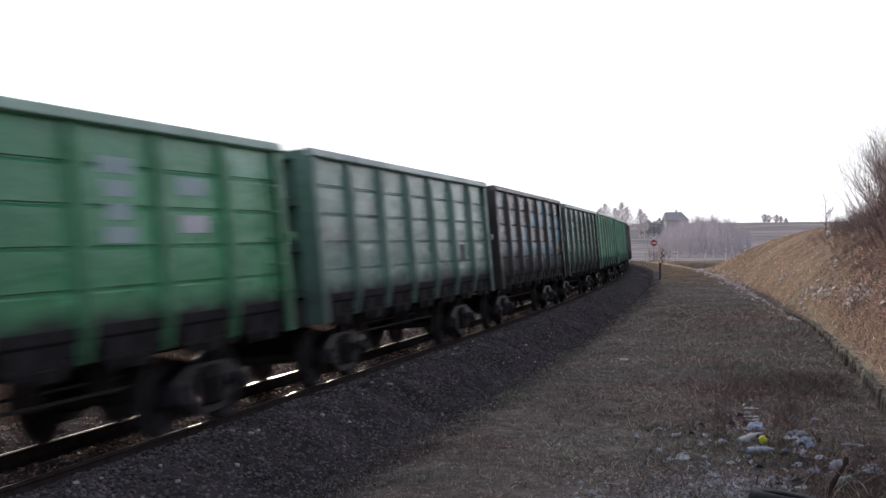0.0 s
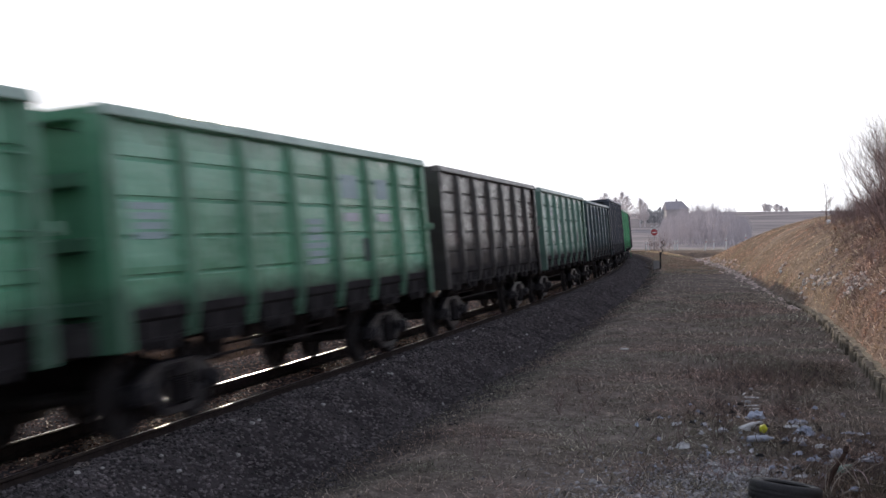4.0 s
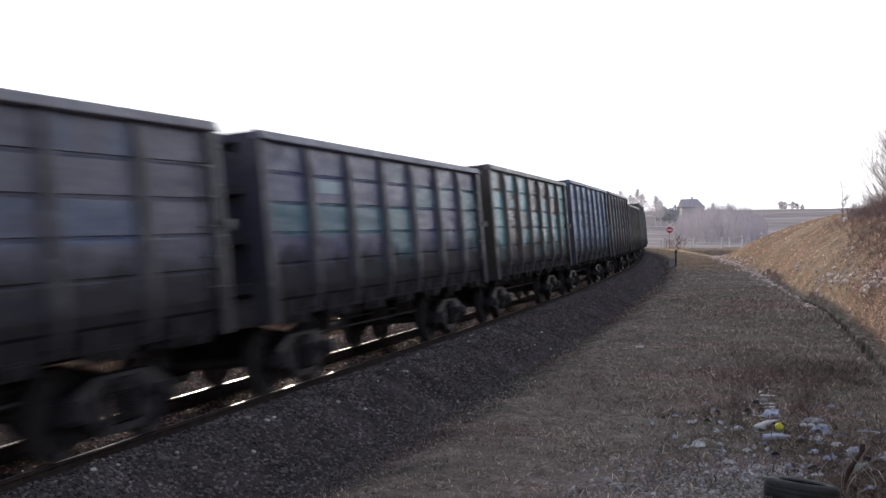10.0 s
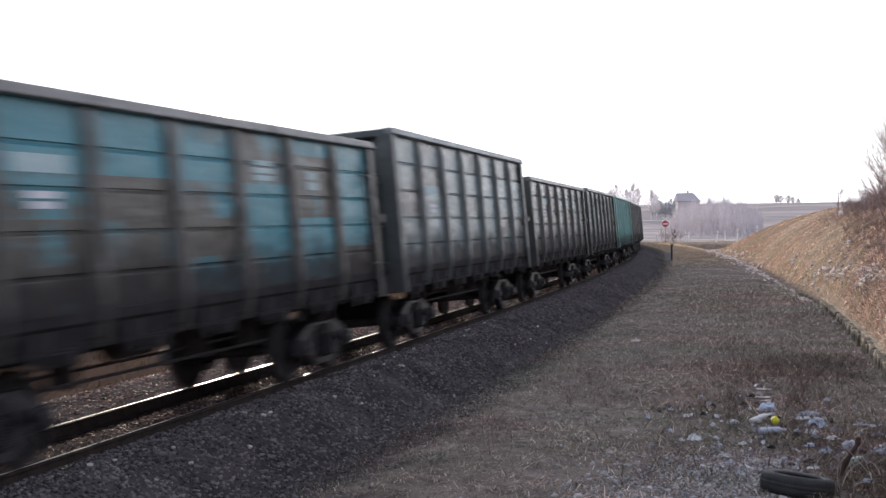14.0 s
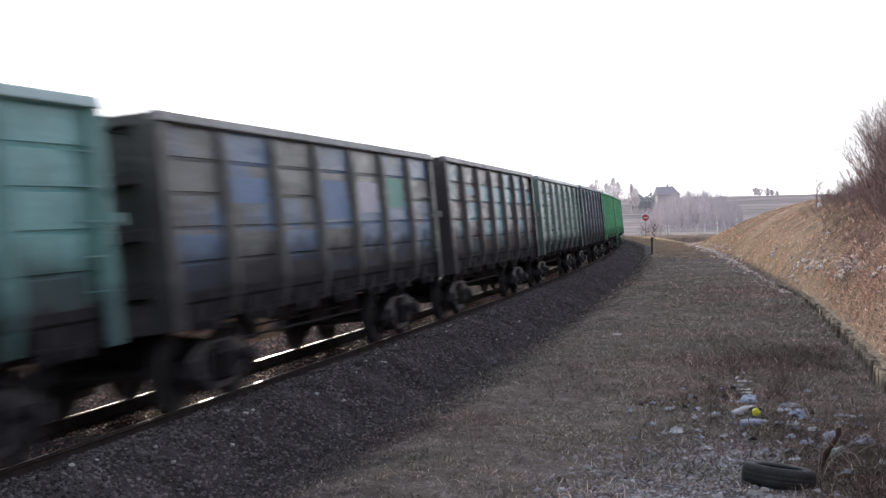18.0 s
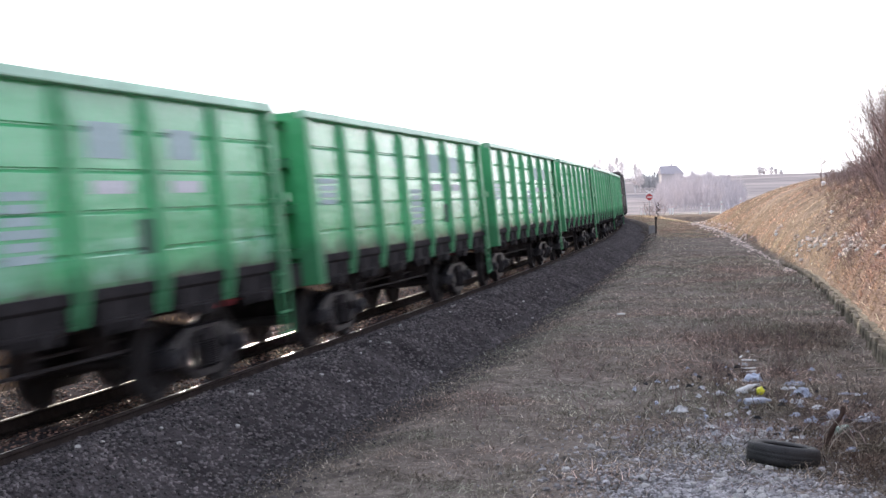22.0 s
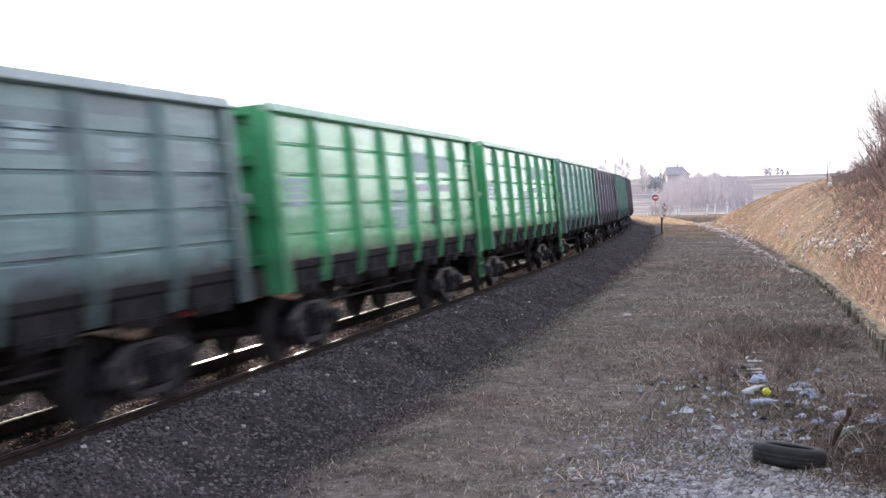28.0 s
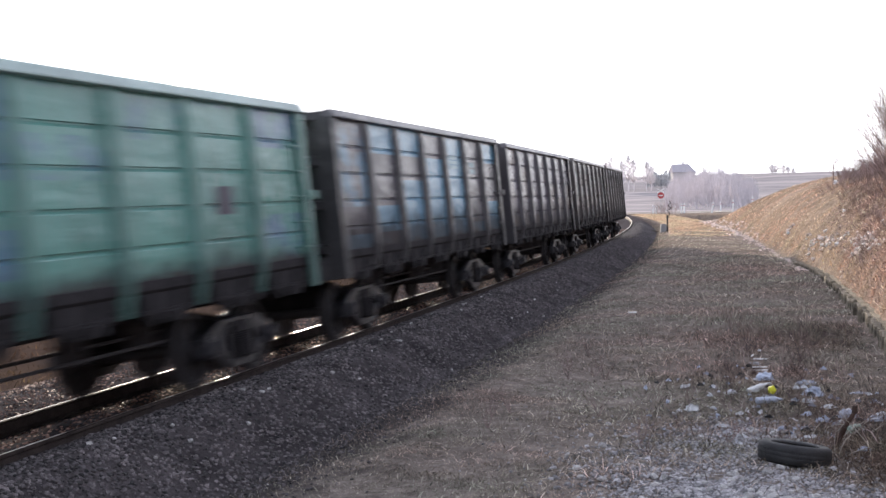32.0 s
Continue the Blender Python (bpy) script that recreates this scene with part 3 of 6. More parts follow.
def ground_material():
    m, n, l, b = material("dry_grass_ground", 0.95)
    b.inputs["Specular IOR Level"].default_value = 0.0
    big = noise_node(n, l, 0.16, 5, 0.6)
    mid = noise_node(n, l, 1.3, 6, 0.7)
    fine = noise_node(n, l, 14, 5, 0.75)
    col = ramp(n, l, big, [(0.3, (0.18, 0.157, 0.142)), (0.5, (0.265, 0.231, 0.209)), (0.7, (0.36, 0.314, 0.286))])
    clods = noise_node(n, l, 5.0, 5, 0.65)
    # warmer tone of the bank, used by the crossing as painted sunlight
    warm = n.new("ShaderNodeAttribute")
    warm.attribute_name = "bank"
    col = mix(n, l, warm.outputs["Fac"], col, ramp(n, l, big, [(0.3, (0.22, 0.168, 0.132)), (0.5, (0.32, 0.25, 0.198)), (0.7, (0.42, 0.335, 0.275))]))
    col = mix(n, l, ramp(n, l, mid, [(0.35, (0, 0, 0)), (0.7, (0.8, 0.8, 0.8))]), col, (0.125, 0.107, 0.096))
    col = mix(n, l, 0.7, col, ramp(n, l, fine, [(0.3, (0.45, 0.43, 0.4)), (0.7, (1.35, 1.35, 1.3))]), "MULTIPLY")
    col = mix(n, l, 0.75, col, ramp(n, l, clods, [(0.34, (0.5, 0.48, 0.47)), (0.66, (1.32, 1.32, 1.32))]), "MULTIPLY")
    # sooty cinders beside the line, where little grass grows
    soot = n.new("ShaderNodeAttribute")
    soot.attribute_name = "cinders"
    edge = n.new("ShaderNodeMath")
    edge.operation = "MULTIPLY_ADD"
    l.new(mid, edge.inputs[0])
    edge.inputs[1].default_value = 1.6
    l.new(soot.outputs["Fac"], edge.inputs[2])
    cin = mix(n, l, fine, (0.030, 0.027, 0.028), (0.105, 0.090, 0.085))
    col = mix(n, l, ramp(n, l, edge.outputs[0], [(0.55, (0, 0, 0)), (1.0, (1, 1, 1))]), col, cin)
    brown = n.new("ShaderNodeAttribute")
    brown.attribute_name = "far_side"
    col = mix(n, l, brown.outputs["Fac"], col, mix(n, l, fine, (0.03, 0.022, 0.018), (0.10, 0.07, 0.056)))
    thorn = n.new("ShaderNodeAttribute")
    thorn.attribute_name = "bramble"
    leaf = ramp(n, l, noise_node(n, l, 5.0, 6, 0.75), [(0.35, (0.085, 0.058, 0.052)), (0.55, (0.21, 0.145, 0.128)), (0.7, (0.40, 0.30, 0.265))])
    part_cover = n.new("ShaderNodeMath")
    part_cover.operation = "MULTIPLY"
    l.new(thorn.outputs["Fac"], part_cover.inputs[0])
    l.new(ramp(n, l, noise_node(n, l, 0.8, 4, 0.6), [(0.3, (0.35,) * 3), (0.55, (1, 1, 1))]), part_cover.inputs[1])
    col = mix(n, l, part_cover.outputs[0], col, leaf)
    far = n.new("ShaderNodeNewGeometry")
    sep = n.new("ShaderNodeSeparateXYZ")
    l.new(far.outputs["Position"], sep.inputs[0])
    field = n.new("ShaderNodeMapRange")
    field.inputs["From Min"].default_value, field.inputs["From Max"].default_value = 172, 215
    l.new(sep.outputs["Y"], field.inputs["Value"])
    # far fields in strips, their tones greyed and paled to stand for haze
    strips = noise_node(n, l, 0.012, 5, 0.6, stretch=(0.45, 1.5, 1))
    hazy_strips = ramp(n, l, strips, [(0.36, (0.22, 0.207, 0.217)), (0.43, (0.34, 0.312, 0.312)), (0.49, (0.235, 0.222, 0.228)), (0.56, (0.40, 0.365, 0.357)), (0.62, (0.26, 0.24, 0.245))])
    col = mix(n, l, field.outputs[0], col, hazy_strips)
    l.new(col, b.inputs["Base Color"])
    bump(n, l, b, fine, 0.6, 0.04)
    return m


def axis_steps(spans):
    out = [spans[0][0]]
    for a, b, step in spans:
        k = max(1, round((b - a) / step))
        out += [a + (b - a) * i / k for i in range(1, k + 1)]
    return np.array(out)


def grid_mesh(name, xs, ys, zfun):
    gx, gy = np.meshgrid(xs, ys)
    z = zfun(gx.ravel(), gy.ravel())
    v = np.stack([gx.ravel(), gy.ravel(), z], 1)
    w, h = len(xs), len(ys)
    i = (np.arange(h - 1)[:, None] * w + np.arange(w - 1)[None]).ravel()
    f = np.stack([i, i + 1, i + w + 1, i + w], 1)
    me = bpy.data.meshes.new(name)
    me.from_pydata(v.tolist(), [], f.tolist())
    me.shade_smooth()
    return me


# ---- ground ----
GX = axis_steps([(-3000, -600, 240), (-600, -120, 40), (-120, -24, 6), (-24, -6, 1), (-6, 30, 0.33), (30, 42, 0.6), (42, 60, 2), (60, 240, 9), (240, 900, 40), (900, 3000, 240)])
GY = axis_steps([(-2000, -400, 200), (-400, -40, 24), (-40, 4, 2), (4, 70, 0.4), (70, 150, 1.0), (150, 184, 1.2), (184, 400, 8), (400, 1400, 40), (1400, 4200, 280)])
ground = thing("ground", "dry winter grass and hazy fields rising to the horizon", "ground", kind="structure",
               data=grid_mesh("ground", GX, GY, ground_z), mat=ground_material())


pts = np.array([v.co[:2] for v in ground.data.vertices])
g_s, g_off = line_coords(pts[:, 0], pts[:, 1])
soot = np.where(g_off > 0, 0.66 - 1.25 * smooth(1.9, 4.7, g_off), 1.1 - 0.5 * smooth(12.0, 60.0, -g_off))
thorn = smooth(-0.5, 0.7, g_off - np.interp(g_s, [16, 38, 44, 52, 74], [9.5, 9.7, 10.4, 10.9, 12.6])) * (1 - smooth(60, 90, g_s)) * (1 - smooth(30, 50, g_off)) * (g_s > -40)
ground.data.attributes.new("far_side", "FLOAT", "POINT").data.foreach_set("value", (smooth(0.0, 1.0, -g_off) * (1 - smooth(40, 90, -g_off)) * (1 - smooth(150, 200, g_s))).astype(np.float32))
# bank tone; from 88 m on it also paints sunlit ground beside the line
ground.data.attributes.new("bank", "FLOAT", "POINT").data.foreach_set("value", np.maximum(smooth(-0.3, 0.5, g_off - wall_off(g_s)), smooth(88, 112, g_s) * smooth(3.0, 4.2, g_off)).astype(np.float32))
ground.data.attributes.new("bramble", "FLOAT", "POINT").data.foreach_set("value", thorn.astype(np.float32))
ground.data.attributes.new("cinders", "FLOAT", "POINT").data.foreach_set("value", soot.astype(np.float32))


def ribbon(name, s0, s1, step, prof, mat, canted=True):
    """A strip swept along the line; prof: (off, z)."""
    sh = Shape()
    n = max(2, round((s1 - s0) / step))
    for i in range(n + 1):
        m = line_pose(s0 + (s1 - s0) * i / n)
        sh.v += [tuple(m @ Vector((o, 0, z))) for o, z in prof]
    k = len(prof)
    sh.f += [(i * k + j + 1, i * k + j, (i + 1) * k + j, (i + 1) * k + j + 1) for i in range(n) for j in range(k - 1)]
    return part(name, sh, mat)


# ---- track ----
BED = [(-5.2, -0.62), (-3.4, -0.10), (-2.6, -0.03), (-1.6, -0.06), (-0.9, -0.14), (-0.7, -0.20), (-0.45, -0.165), (0.45, -0.165), (0.7, -0.20), (0.9, -0.085), (1.45, -0.07), (1.75, -0.15), (3.0, -0.98)]
ballast = tagged(ribbon("ballast", -600, 740, 2.0, BED, BALLAST),
                 "grey-brown crushed stone bed under the rails", "ballast", kind="structure")


def rail(off, label):
    prof = [(-0.012, -0.001), (-0.036, -0.012), (-0.036, -0.035), (-0.01, -0.05), (-0.009, -0.145), (-0.07, -0.17), (-0.07, -0.18), (0.07, -0.18), (0.07, -0.17), (0.009, -0.145), (0.01, -0.05), (0.036, -0.035), (0.036, -0.012), (0.012, -0.001)]
    body = ribbon("rail", -600, 740, 2.0, [(off + a, z) for a, z in prof[::-1]], RAIL_WEB)
    head = ribbon("rail_head", -600, 740, 2.0, [(off + 0.012, -0.001), (off + 0.007, 0.0), (off - 0.007, 0.0), (off - 0.012, -0.001)][::-1], RAIL_HEAD)
    head.parent = body
    head["label"] = "polished running surface"
    return tagged(body, label, "rail", "rails of the line", "structure")


rail(0.796, "rusty steel rail with a polished head on sleepers")
rail(-0.796, "rusty steel rail with a polished head on sleepers")
sh = Shape()
sh.box(-1.36, 1.36, -0.12, 0.12, -0.36, -0.185)
sleeper_mesh = sh.mesh("sleeper", 0.015)
for i in range(-30, 270):
    s = i * 0.6
    tagged(part("sleeper", sleeper_mesh, SLEEPER, m=line_pose(s)), "weathered wooden railway sleeper in the ballast", "sleeper", "sleepers of the line")

# ---- train ----
COMMON = common_meshes()
HEIGHTS = {}
GREEN = (0.072, 0.45, 0.185)
RUST = (0.12, 0.085, 0.08)
BLUE = (0.075, 0.14, 0.24)
GREY = (0.20, 0.21, 0.21)
CYAN = (0.11, 0.31, 0.36)
PALE = (0.20, 0.50, 0.33)
# stencils: share of the panel row, metres up, width, height, bars, colour
NEW_MARKS = [(0, 2.42, 0.95, 0.44, 4, "pale"), (3, 2.12, 1.0, 0.72, 6, "pale"), (4, 3.0, 0.85, 0.55, 1, "pale"), (4, 2.50, 0.8, 0.2, 1, "white"),
             (5, 3.0, 0.72, 0.5, 1, "pale"), (5, 2.50, 0.75, 0.2, 1, "white"), (4.4, 1.95, 0.42, 0.55, 1, "dark")]
OLD_MARKS = [(1, 2.9, 1.0, 0.26, 1, "pale"), (1, 2.55, 0.8, 0.2, 2, "white"), (4, 3.0, 0.8, 0.3, 3, "pale"), (5, 2.9, 0.7, 0.3, 2, "pale")]
FEW_MARKS = [(2, 2.6, 0.8, 0.3, 3, "white"), (5, 2.0, 0.5, 0.5, 1, "dark")]
# from the last wagon to the first: rim height, coat, other coat and its share, grime, words, stencils
TRAIN = [
    (3.65, RUST, GREY, 0.42, 0.7, "dark rust-brown", []),
    (3.64, RUST, GREY, 0.5, 0.7, "dark brown and grey", []),
    (3.64, (0.15, 0.13, 0.17), RUST, 0.4, 0.7, "faded violet-brown", []),
    (3.67, (0.13, 0.12, 0.14), (0.13, 0.32, 0.46), 0.62, 0.7, "brown wagon patched with pale blue,", OLD_MARKS[2:]),
    (3.65, (0.088, 0.235, 0.202), BLUE, 0.32, 0.6, "teal-green", [(1, 2.5, 1.1, 0.5, 1, "blue"), (5, 2.3, 0.5, 0.5, 1, "dark")]),
    (3.62, (0.128, 0.118, 0.160), GREY, 0.15, 0.6, "faded violet", [(1, 2.72, 1.15, 0.42, 1, "sky"), (2, 2.72, 1.1, 0.42, 1, "sky"), (3, 2.7, 1.1, 0.62, 1, "sky"), (4, 2.68, 1.0, 0.5, 1, "sky")]),
    (3.65, (0.145, 0.36, 0.285), GREY, 0.05, 0.6, "pale sea-green", [(4, 2.85, 0.8, 0.6, 3, "white"), (6, 3.2, 0.3, 0.4, 2, "white"), (5, 2.0, 0.5, 0.5, 1, "dark"), (2, 2.95, 0.9, 0.3, 2, "white"), (1, 2.3, 0.7, 0.3, 3, "white")]),
    (3.67, GREEN, PALE, 0.1, 0.45, "bright green", NEW_MARKS),
    (3.67, GREEN, PALE, 0.1, 0.45, "bright green", NEW_MARKS),
    (3.62, (0.17, 0.28, 0.275), (0.10, 0.15, 0.17), 0.25, 0.6, "grey-teal", OLD_MARKS),
    (3.97, RUST, GREY, 0.35, 0.7, "tall dark brown", FEW_MARKS),
    (3.65, GREEN, PALE, 0.1, 0.45, "bright green", NEW_MARKS),
    (3.65, GREEN, PALE, 0.1, 0.45, "bright green", NEW_MARKS),
    (3.65, GREEN, PALE, 0.1, 0.45, "bright green", NEW_MARKS),
    (3.67, GREEN, PALE, 0.1, 0.45, "bright green", NEW_MARKS),
    (3.65, GREEN, PALE, 0.1, 0.45, "bright green", NEW_MARKS),
    (3.65, GREEN, PALE, 0.1, 0.45, "bright green", NEW_MARKS),
    (3.65, (0.09, 0.20, 0.28), (0.13, 0.19, 0.30), 0.4, 0.7, "dark teal-blue", OLD_MARKS + [(3, 2.9, 0.35, 0.6, 1, "rust")]),
    (3.62, (0.14, 0.225, 0.20), GREY, 0.15, 0.6, "pale grey-green", [(1, 2.95, 0.9, 0.25, 2, "white"), (2, 3.1, 0.4, 0.4, 1, "pale"), (4, 2.7, 0.8, 0.3, 3, "white")]),
    (3.62, (0.115, 0.095, 0.10), CYAN, 0.52, 0.7, "dark brown wagon with teal patches,", OLD_MARKS[:2]),
    (3.59, (0.23, 0.235, 0.22), (0.15, 0.25, 0.40), 0.55, 0.7, "grey-brown patched", [(4, 2.65, 1.2, 0.75, 1, "lilac"), (5, 2.75, 1.1, 0.8, 1, "mint"), (1, 2.7, 1.2, 0.5, 1, "blue"), (3, 2.6, 1.2, 0.9, 1, "blue")]),
    (3.62, (0.13, 0.32, 0.30), GREY, 0.0, 0.68, "dull sea-green", [(5, 2.95, 0.25, 0.3, 1, "red"), (1, 2.7, 0.8, 0.6, 3, "white")]),
    (3.62, (0.08, 0.115, 0.11), (0.07, 0.15, 0.12), 0.45, 0.7, "dark green-grey", FEW_MARKS),
    (3.57, (0.17, 0.20, 0.19), RUST, 0.3, 0.7, "grey", OLD_MARKS),
    (3.97, (0.25, 0.33, 0.34), (0.10, 0.10, 0.10), 0.38, 0.7, "tall pale grey-teal", OLD_MARKS[:2]),
    (3.63, (0.135, 0.13, 0.11), (0.08, 0.33, 0.40), 0.75, 0.7, "brown and turquoise", OLD_MARKS),
    (3.94, (0.105, 0.09, 0.12), (0.095, 0.21, 0.33), 0.62, 0.7, "tall brown wagon with blue patches,", OLD_MARKS),
    (3.93, (0.16, 0.30, 0.56), RUST, 0.1, 0.7, "faded blue", [(4, 2.5, 0.5, 0.4, 1, "yellow"), (4, 2.9, 0.4, 0.25, 1, "yellow"), (1, 3.0, 0.9, 0.26, 1, "pale")]),
    (3.77, (0.135, 0.115, 0.11), (0.14, 0.42, 0.46), 0.8, 0.7, "brown and turquoise", OLD_MARKS[:2]),
    (3.59, (0.10, 0.12, 0.24), (0.08, 0.22, 0.27), 0.45, 0.75, "dark violet-blue", OLD_MARKS[:1]),
    (3.59, (0.19, 0.20, 0.26), (0.13, 0.17, 0.27), 0.3, 0.7, "dull blue-grey", []),
    (3.66, GREEN, PALE, 0.1, 0.55, "bright green", NEW_MARKS),
    (3.97, (0.075, 0.15, 0.27), (0.07, 0.07, 0.10), 0.3, 0.75, "tall dull blue and violet", OLD_MARKS),
    (3.55, (0.05, 0.22, 0.26), (0.08, 0.16, 0.26), 0.4, 0.75, "dark teal-blue", OLD_MARKS),
    (3.62, (0.14, 0.29, 0.225), GREY, 0.08, 0.6, "dull sea-green", [(1, 2.9, 0.7, 0.3, 2, "white"), (2, 2.3, 0.8, 0.4, 3, "white"), (5, 2.0, 0.5, 0.5, 1, "dark")]),
    (3.62, (0.12, 0.105, 0.09), RUST, 0.4, 0.75, "dark brown", []),
    (3.65, (0.12, 0.35, 0.21), PALE, 0.3, 0.55, "green", NEW_MARKS),
    (3.65, (0.12, 0.34, 0.21), PALE, 0.3, 0.55, "green", NEW_MARKS),
    (3.62, (0.042, 0.12, 0.085), (0.03, 0.04, 0.06), 0.5, 0.68, "very dark green", OLD_MARKS[:1]),
    (3.68, (0.080, 0.062, 0.060), (0.10, 0.30, 0.42), 0.62, 0.75, "dark brown wagon with blue patches,", []),
    (3.68, (0.145, 0.268, 0.22), GREY, 0.1, 0.6, "faded grey-green", [(5, 2.0, 0.5, 0.5, 1, "dark")]),
    (3.65, (0.07, 0.31, 0.15), PALE, 0.15, 0.55, "green", [(4, 2.75, 0.8, 1.0, 4, "pale"), (5, 2.95, 0.75, 0.3, 1, "pale"), (5, 2.5, 0.75, 0.3, 1, "white")]),
    (3.65, (0.07, 0.31, 0.15), PALE, 0.15, 0.55, "green", []),
]
FLIP = Matrix.Rotation(math.pi, 4, "Z")
WHEEL_AT = [Matrix.Translation((0, y, 0.4785)) for y in (-0.925, 0.925)]
WAGONS, WHEELSETS = [], []
MARKS = {}
MARK_PAINT = {
    "white": WHITE_MARK, "dark": DARK_MARK,
    "pale": mottled("stencil_pale", (0.28, 0.42, 0.43), (0.42, 0.54, 0.56), 4.0, 0.5, 0.0, 20, 0.05),
    "sky": mottled("stencil_sky_blue", (0.30, 0.40, 0.62), (0.42, 0.50, 0.70), 4.0, 0.5, 0.0, 20, 0.05),
    "blue": mottled("stencil_blue", (0.09, 0.16, 0.30), (0.16, 0.26, 0.42), 3.0, 0.5, 0.0, 20, 0.05),
    "lilac": mottled("patch_lilac", (0.42, 0.40, 0.46), (0.56, 0.54, 0.60), 3.0, 0.5, 0.0, 20, 0.05),
    "mint": mottled("patch_mint", (0.10, 0.30, 0.24), (0.16, 0.40, 0.32), 3.0, 0.5, 0.0, 20, 0.05),
    "yellow": mottled("stencil_yellow", (0.45, 0.38, 0.12), (0.6, 0.5, 0.2), 4.0, 0.5, 0.0, 20, 0.05),
    "rust": mottled("rust_stain", (0.16, 0.10, 0.08), (0.26, 0.15, 0.11), 4.0, 0.7, 0.0, 20, 0.05),
    "red": mottled("stencil_red", (0.4, 0.06, 0.10), (0.55, 0.10, 0.14), 4.0, 0.5, 0.0, 20, 0.05),
}
PAINTS = {}


sh = Shape()
for j in range(9):
    for i in range(9):
        u, v = i / 4 - 1, j / 4 - 1
        sh.v.append((1.1 * u, 1.25 * v, -0.22 + 0.55 * max(0.0, 1 - u * u) * max(0.0, 1 - v * v) ** 0.8 + 0.05 * noise.noise((u * 3, v * 3, 2.0))))
sh.f += [(j * 9 + i, j * 9 + i + 1, (j + 1) * 9 + i + 1, (j + 1) * 9 + i) for j in range(8) for i in range(8)]
HUMP = sh.mesh("coal_heap")
HUMPS = {16: 4.3, 18: 4.0, 27: 1.0}


def build_wagon(index, spec):
    top, base, second, share, grime, words, marks = spec
    if grime >= 0.7:                       # the old coats are dull and sooty
        base, second = tuple(0.64 * v for v in base), tuple(0.76 * v for v in second)
    if top not in HEIGHTS:
        HEIGHTS[top] = wagon_meshes(top)
    d, c = HEIGHTS[top], COMMON
    key = (base, second, share)
    if key not in PAINTS:
        seed = 3.1 * len(PAINTS)
        # rim tone: base paled for the sky light it catches, not by weather
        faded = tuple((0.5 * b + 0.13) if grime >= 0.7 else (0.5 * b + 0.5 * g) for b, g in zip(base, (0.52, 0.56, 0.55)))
        # frames are a darker tone; on newer wagons this contrast stands for panel sheen
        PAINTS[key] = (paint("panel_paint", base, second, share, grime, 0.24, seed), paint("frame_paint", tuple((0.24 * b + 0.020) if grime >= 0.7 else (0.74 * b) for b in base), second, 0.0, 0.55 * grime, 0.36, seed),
                       paint("skylit_rim_paint", faded, second, 0.0, grime, 0.35, seed))
    coat, frame_coat, skylit_rim_coat = PAINTS[key]
    lit = "" if words.endswith(",") else " steel"
    w = thing("freight_wagon", f"{words}{lit} open-top freight wagon loaded with coal".replace(",  ", ", ").replace(", open", " open"), "freight wagon", "wagons of the train")
    for side in (Matrix(), FLIP):
        wall = part("side_wall", d["bottom_chord"], HATCH_STEEL, w, m=side)
        for i in range(7):
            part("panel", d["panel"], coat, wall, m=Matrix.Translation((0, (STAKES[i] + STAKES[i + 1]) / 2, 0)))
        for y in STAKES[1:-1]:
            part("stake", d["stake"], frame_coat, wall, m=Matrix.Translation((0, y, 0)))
        part("top_chord", d["top_chord"], skylit_rim_coat, w, m=side)
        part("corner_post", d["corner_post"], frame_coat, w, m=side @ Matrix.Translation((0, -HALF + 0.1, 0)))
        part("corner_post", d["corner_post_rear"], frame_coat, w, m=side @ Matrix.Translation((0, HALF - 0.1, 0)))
        end = part("end_wall", d["end_wall"], frame_coat, w, m=side)
        for z in d["rib_z"]:
            part("rib", d["rib"], frame_coat, end, m=Matrix.Translation((0, 0, z)))
        part("end_beam", d["end_beam"], frame_coat, end)
        part("door_seam", d["door_seam"], frame_coat, end)
        part("coupler", c["coupler"], RED_LEAD if "bright green" in words else STEEL_DARK, w, m=side)
        part("brake_hose", c["brake_hose"], RUBBER, w, m=side)
        if "bright green" in words:
            part("step_ladder", c["step_ladder"], frame_coat, w, m=side @ Matrix.Translation((SIDE - 0.03, HALF - 0.24, 0)))
        part("grab_ladder", c["grab_rungs"], frame_coat, w, m=side @ Matrix.Translation((SIDE - 0.06, HALF - 0.35, 0)))
        part("corner_bracket", c["bracket"], frame_coat, w, m=side @ Matrix.Translation((SIDE - 0.02, HALF - 0.02, 0)))
        for i in range(7):
            part("hatch", c["hatch"], HATCH_STEEL, w, m=side @ Matrix.Translation((0, (STAKES[i] + STAKES[i + 1]) / 2, 0)))
    part("floor", c["floor"], STEEL_DARK, w)
    part("underframe", c["underframe"], STEEL_DARK, w)
    part("air_tank", c["air_tank"], STEEL_DARK, w)
    part("brake_rod", c["rod_inner"], STEEL_DARK, w)
    part("brake_rod", c["rod_outer"], STEEL_DARK, w)
    for y in (-2.2, 1.0, 2.6):
        part("brake_lever", c["brake_lever"], STEEL_DARK, w, m=Matrix.Translation((0, y, 0)))
    part("coal_load", d["load"], COAL, w, "black coal heaped inside")
    if index in HUMPS:
        part("coal_heap", HUMP, COAL, w, "heap of coal above the rim", Matrix.Translation((0, HUMPS[index], top)))
    for y in (-4.325, 4.325):
        bogie = part("bogie", c["bolster"], HATCH_STEEL, w, m=Matrix.Translation((0, y, 0)))
        part("side_frame", c["frame_left"], BOGIE_STEEL, bogie)
        part("side_frame", c["frame_right"], BOGIE_STEEL, bogie)
        for x in (-1.04, 1.0):
            part("spring_pack", c["springs"], HATCH_STEEL, bogie, m=Matrix.Translation((x, 0, 0)))
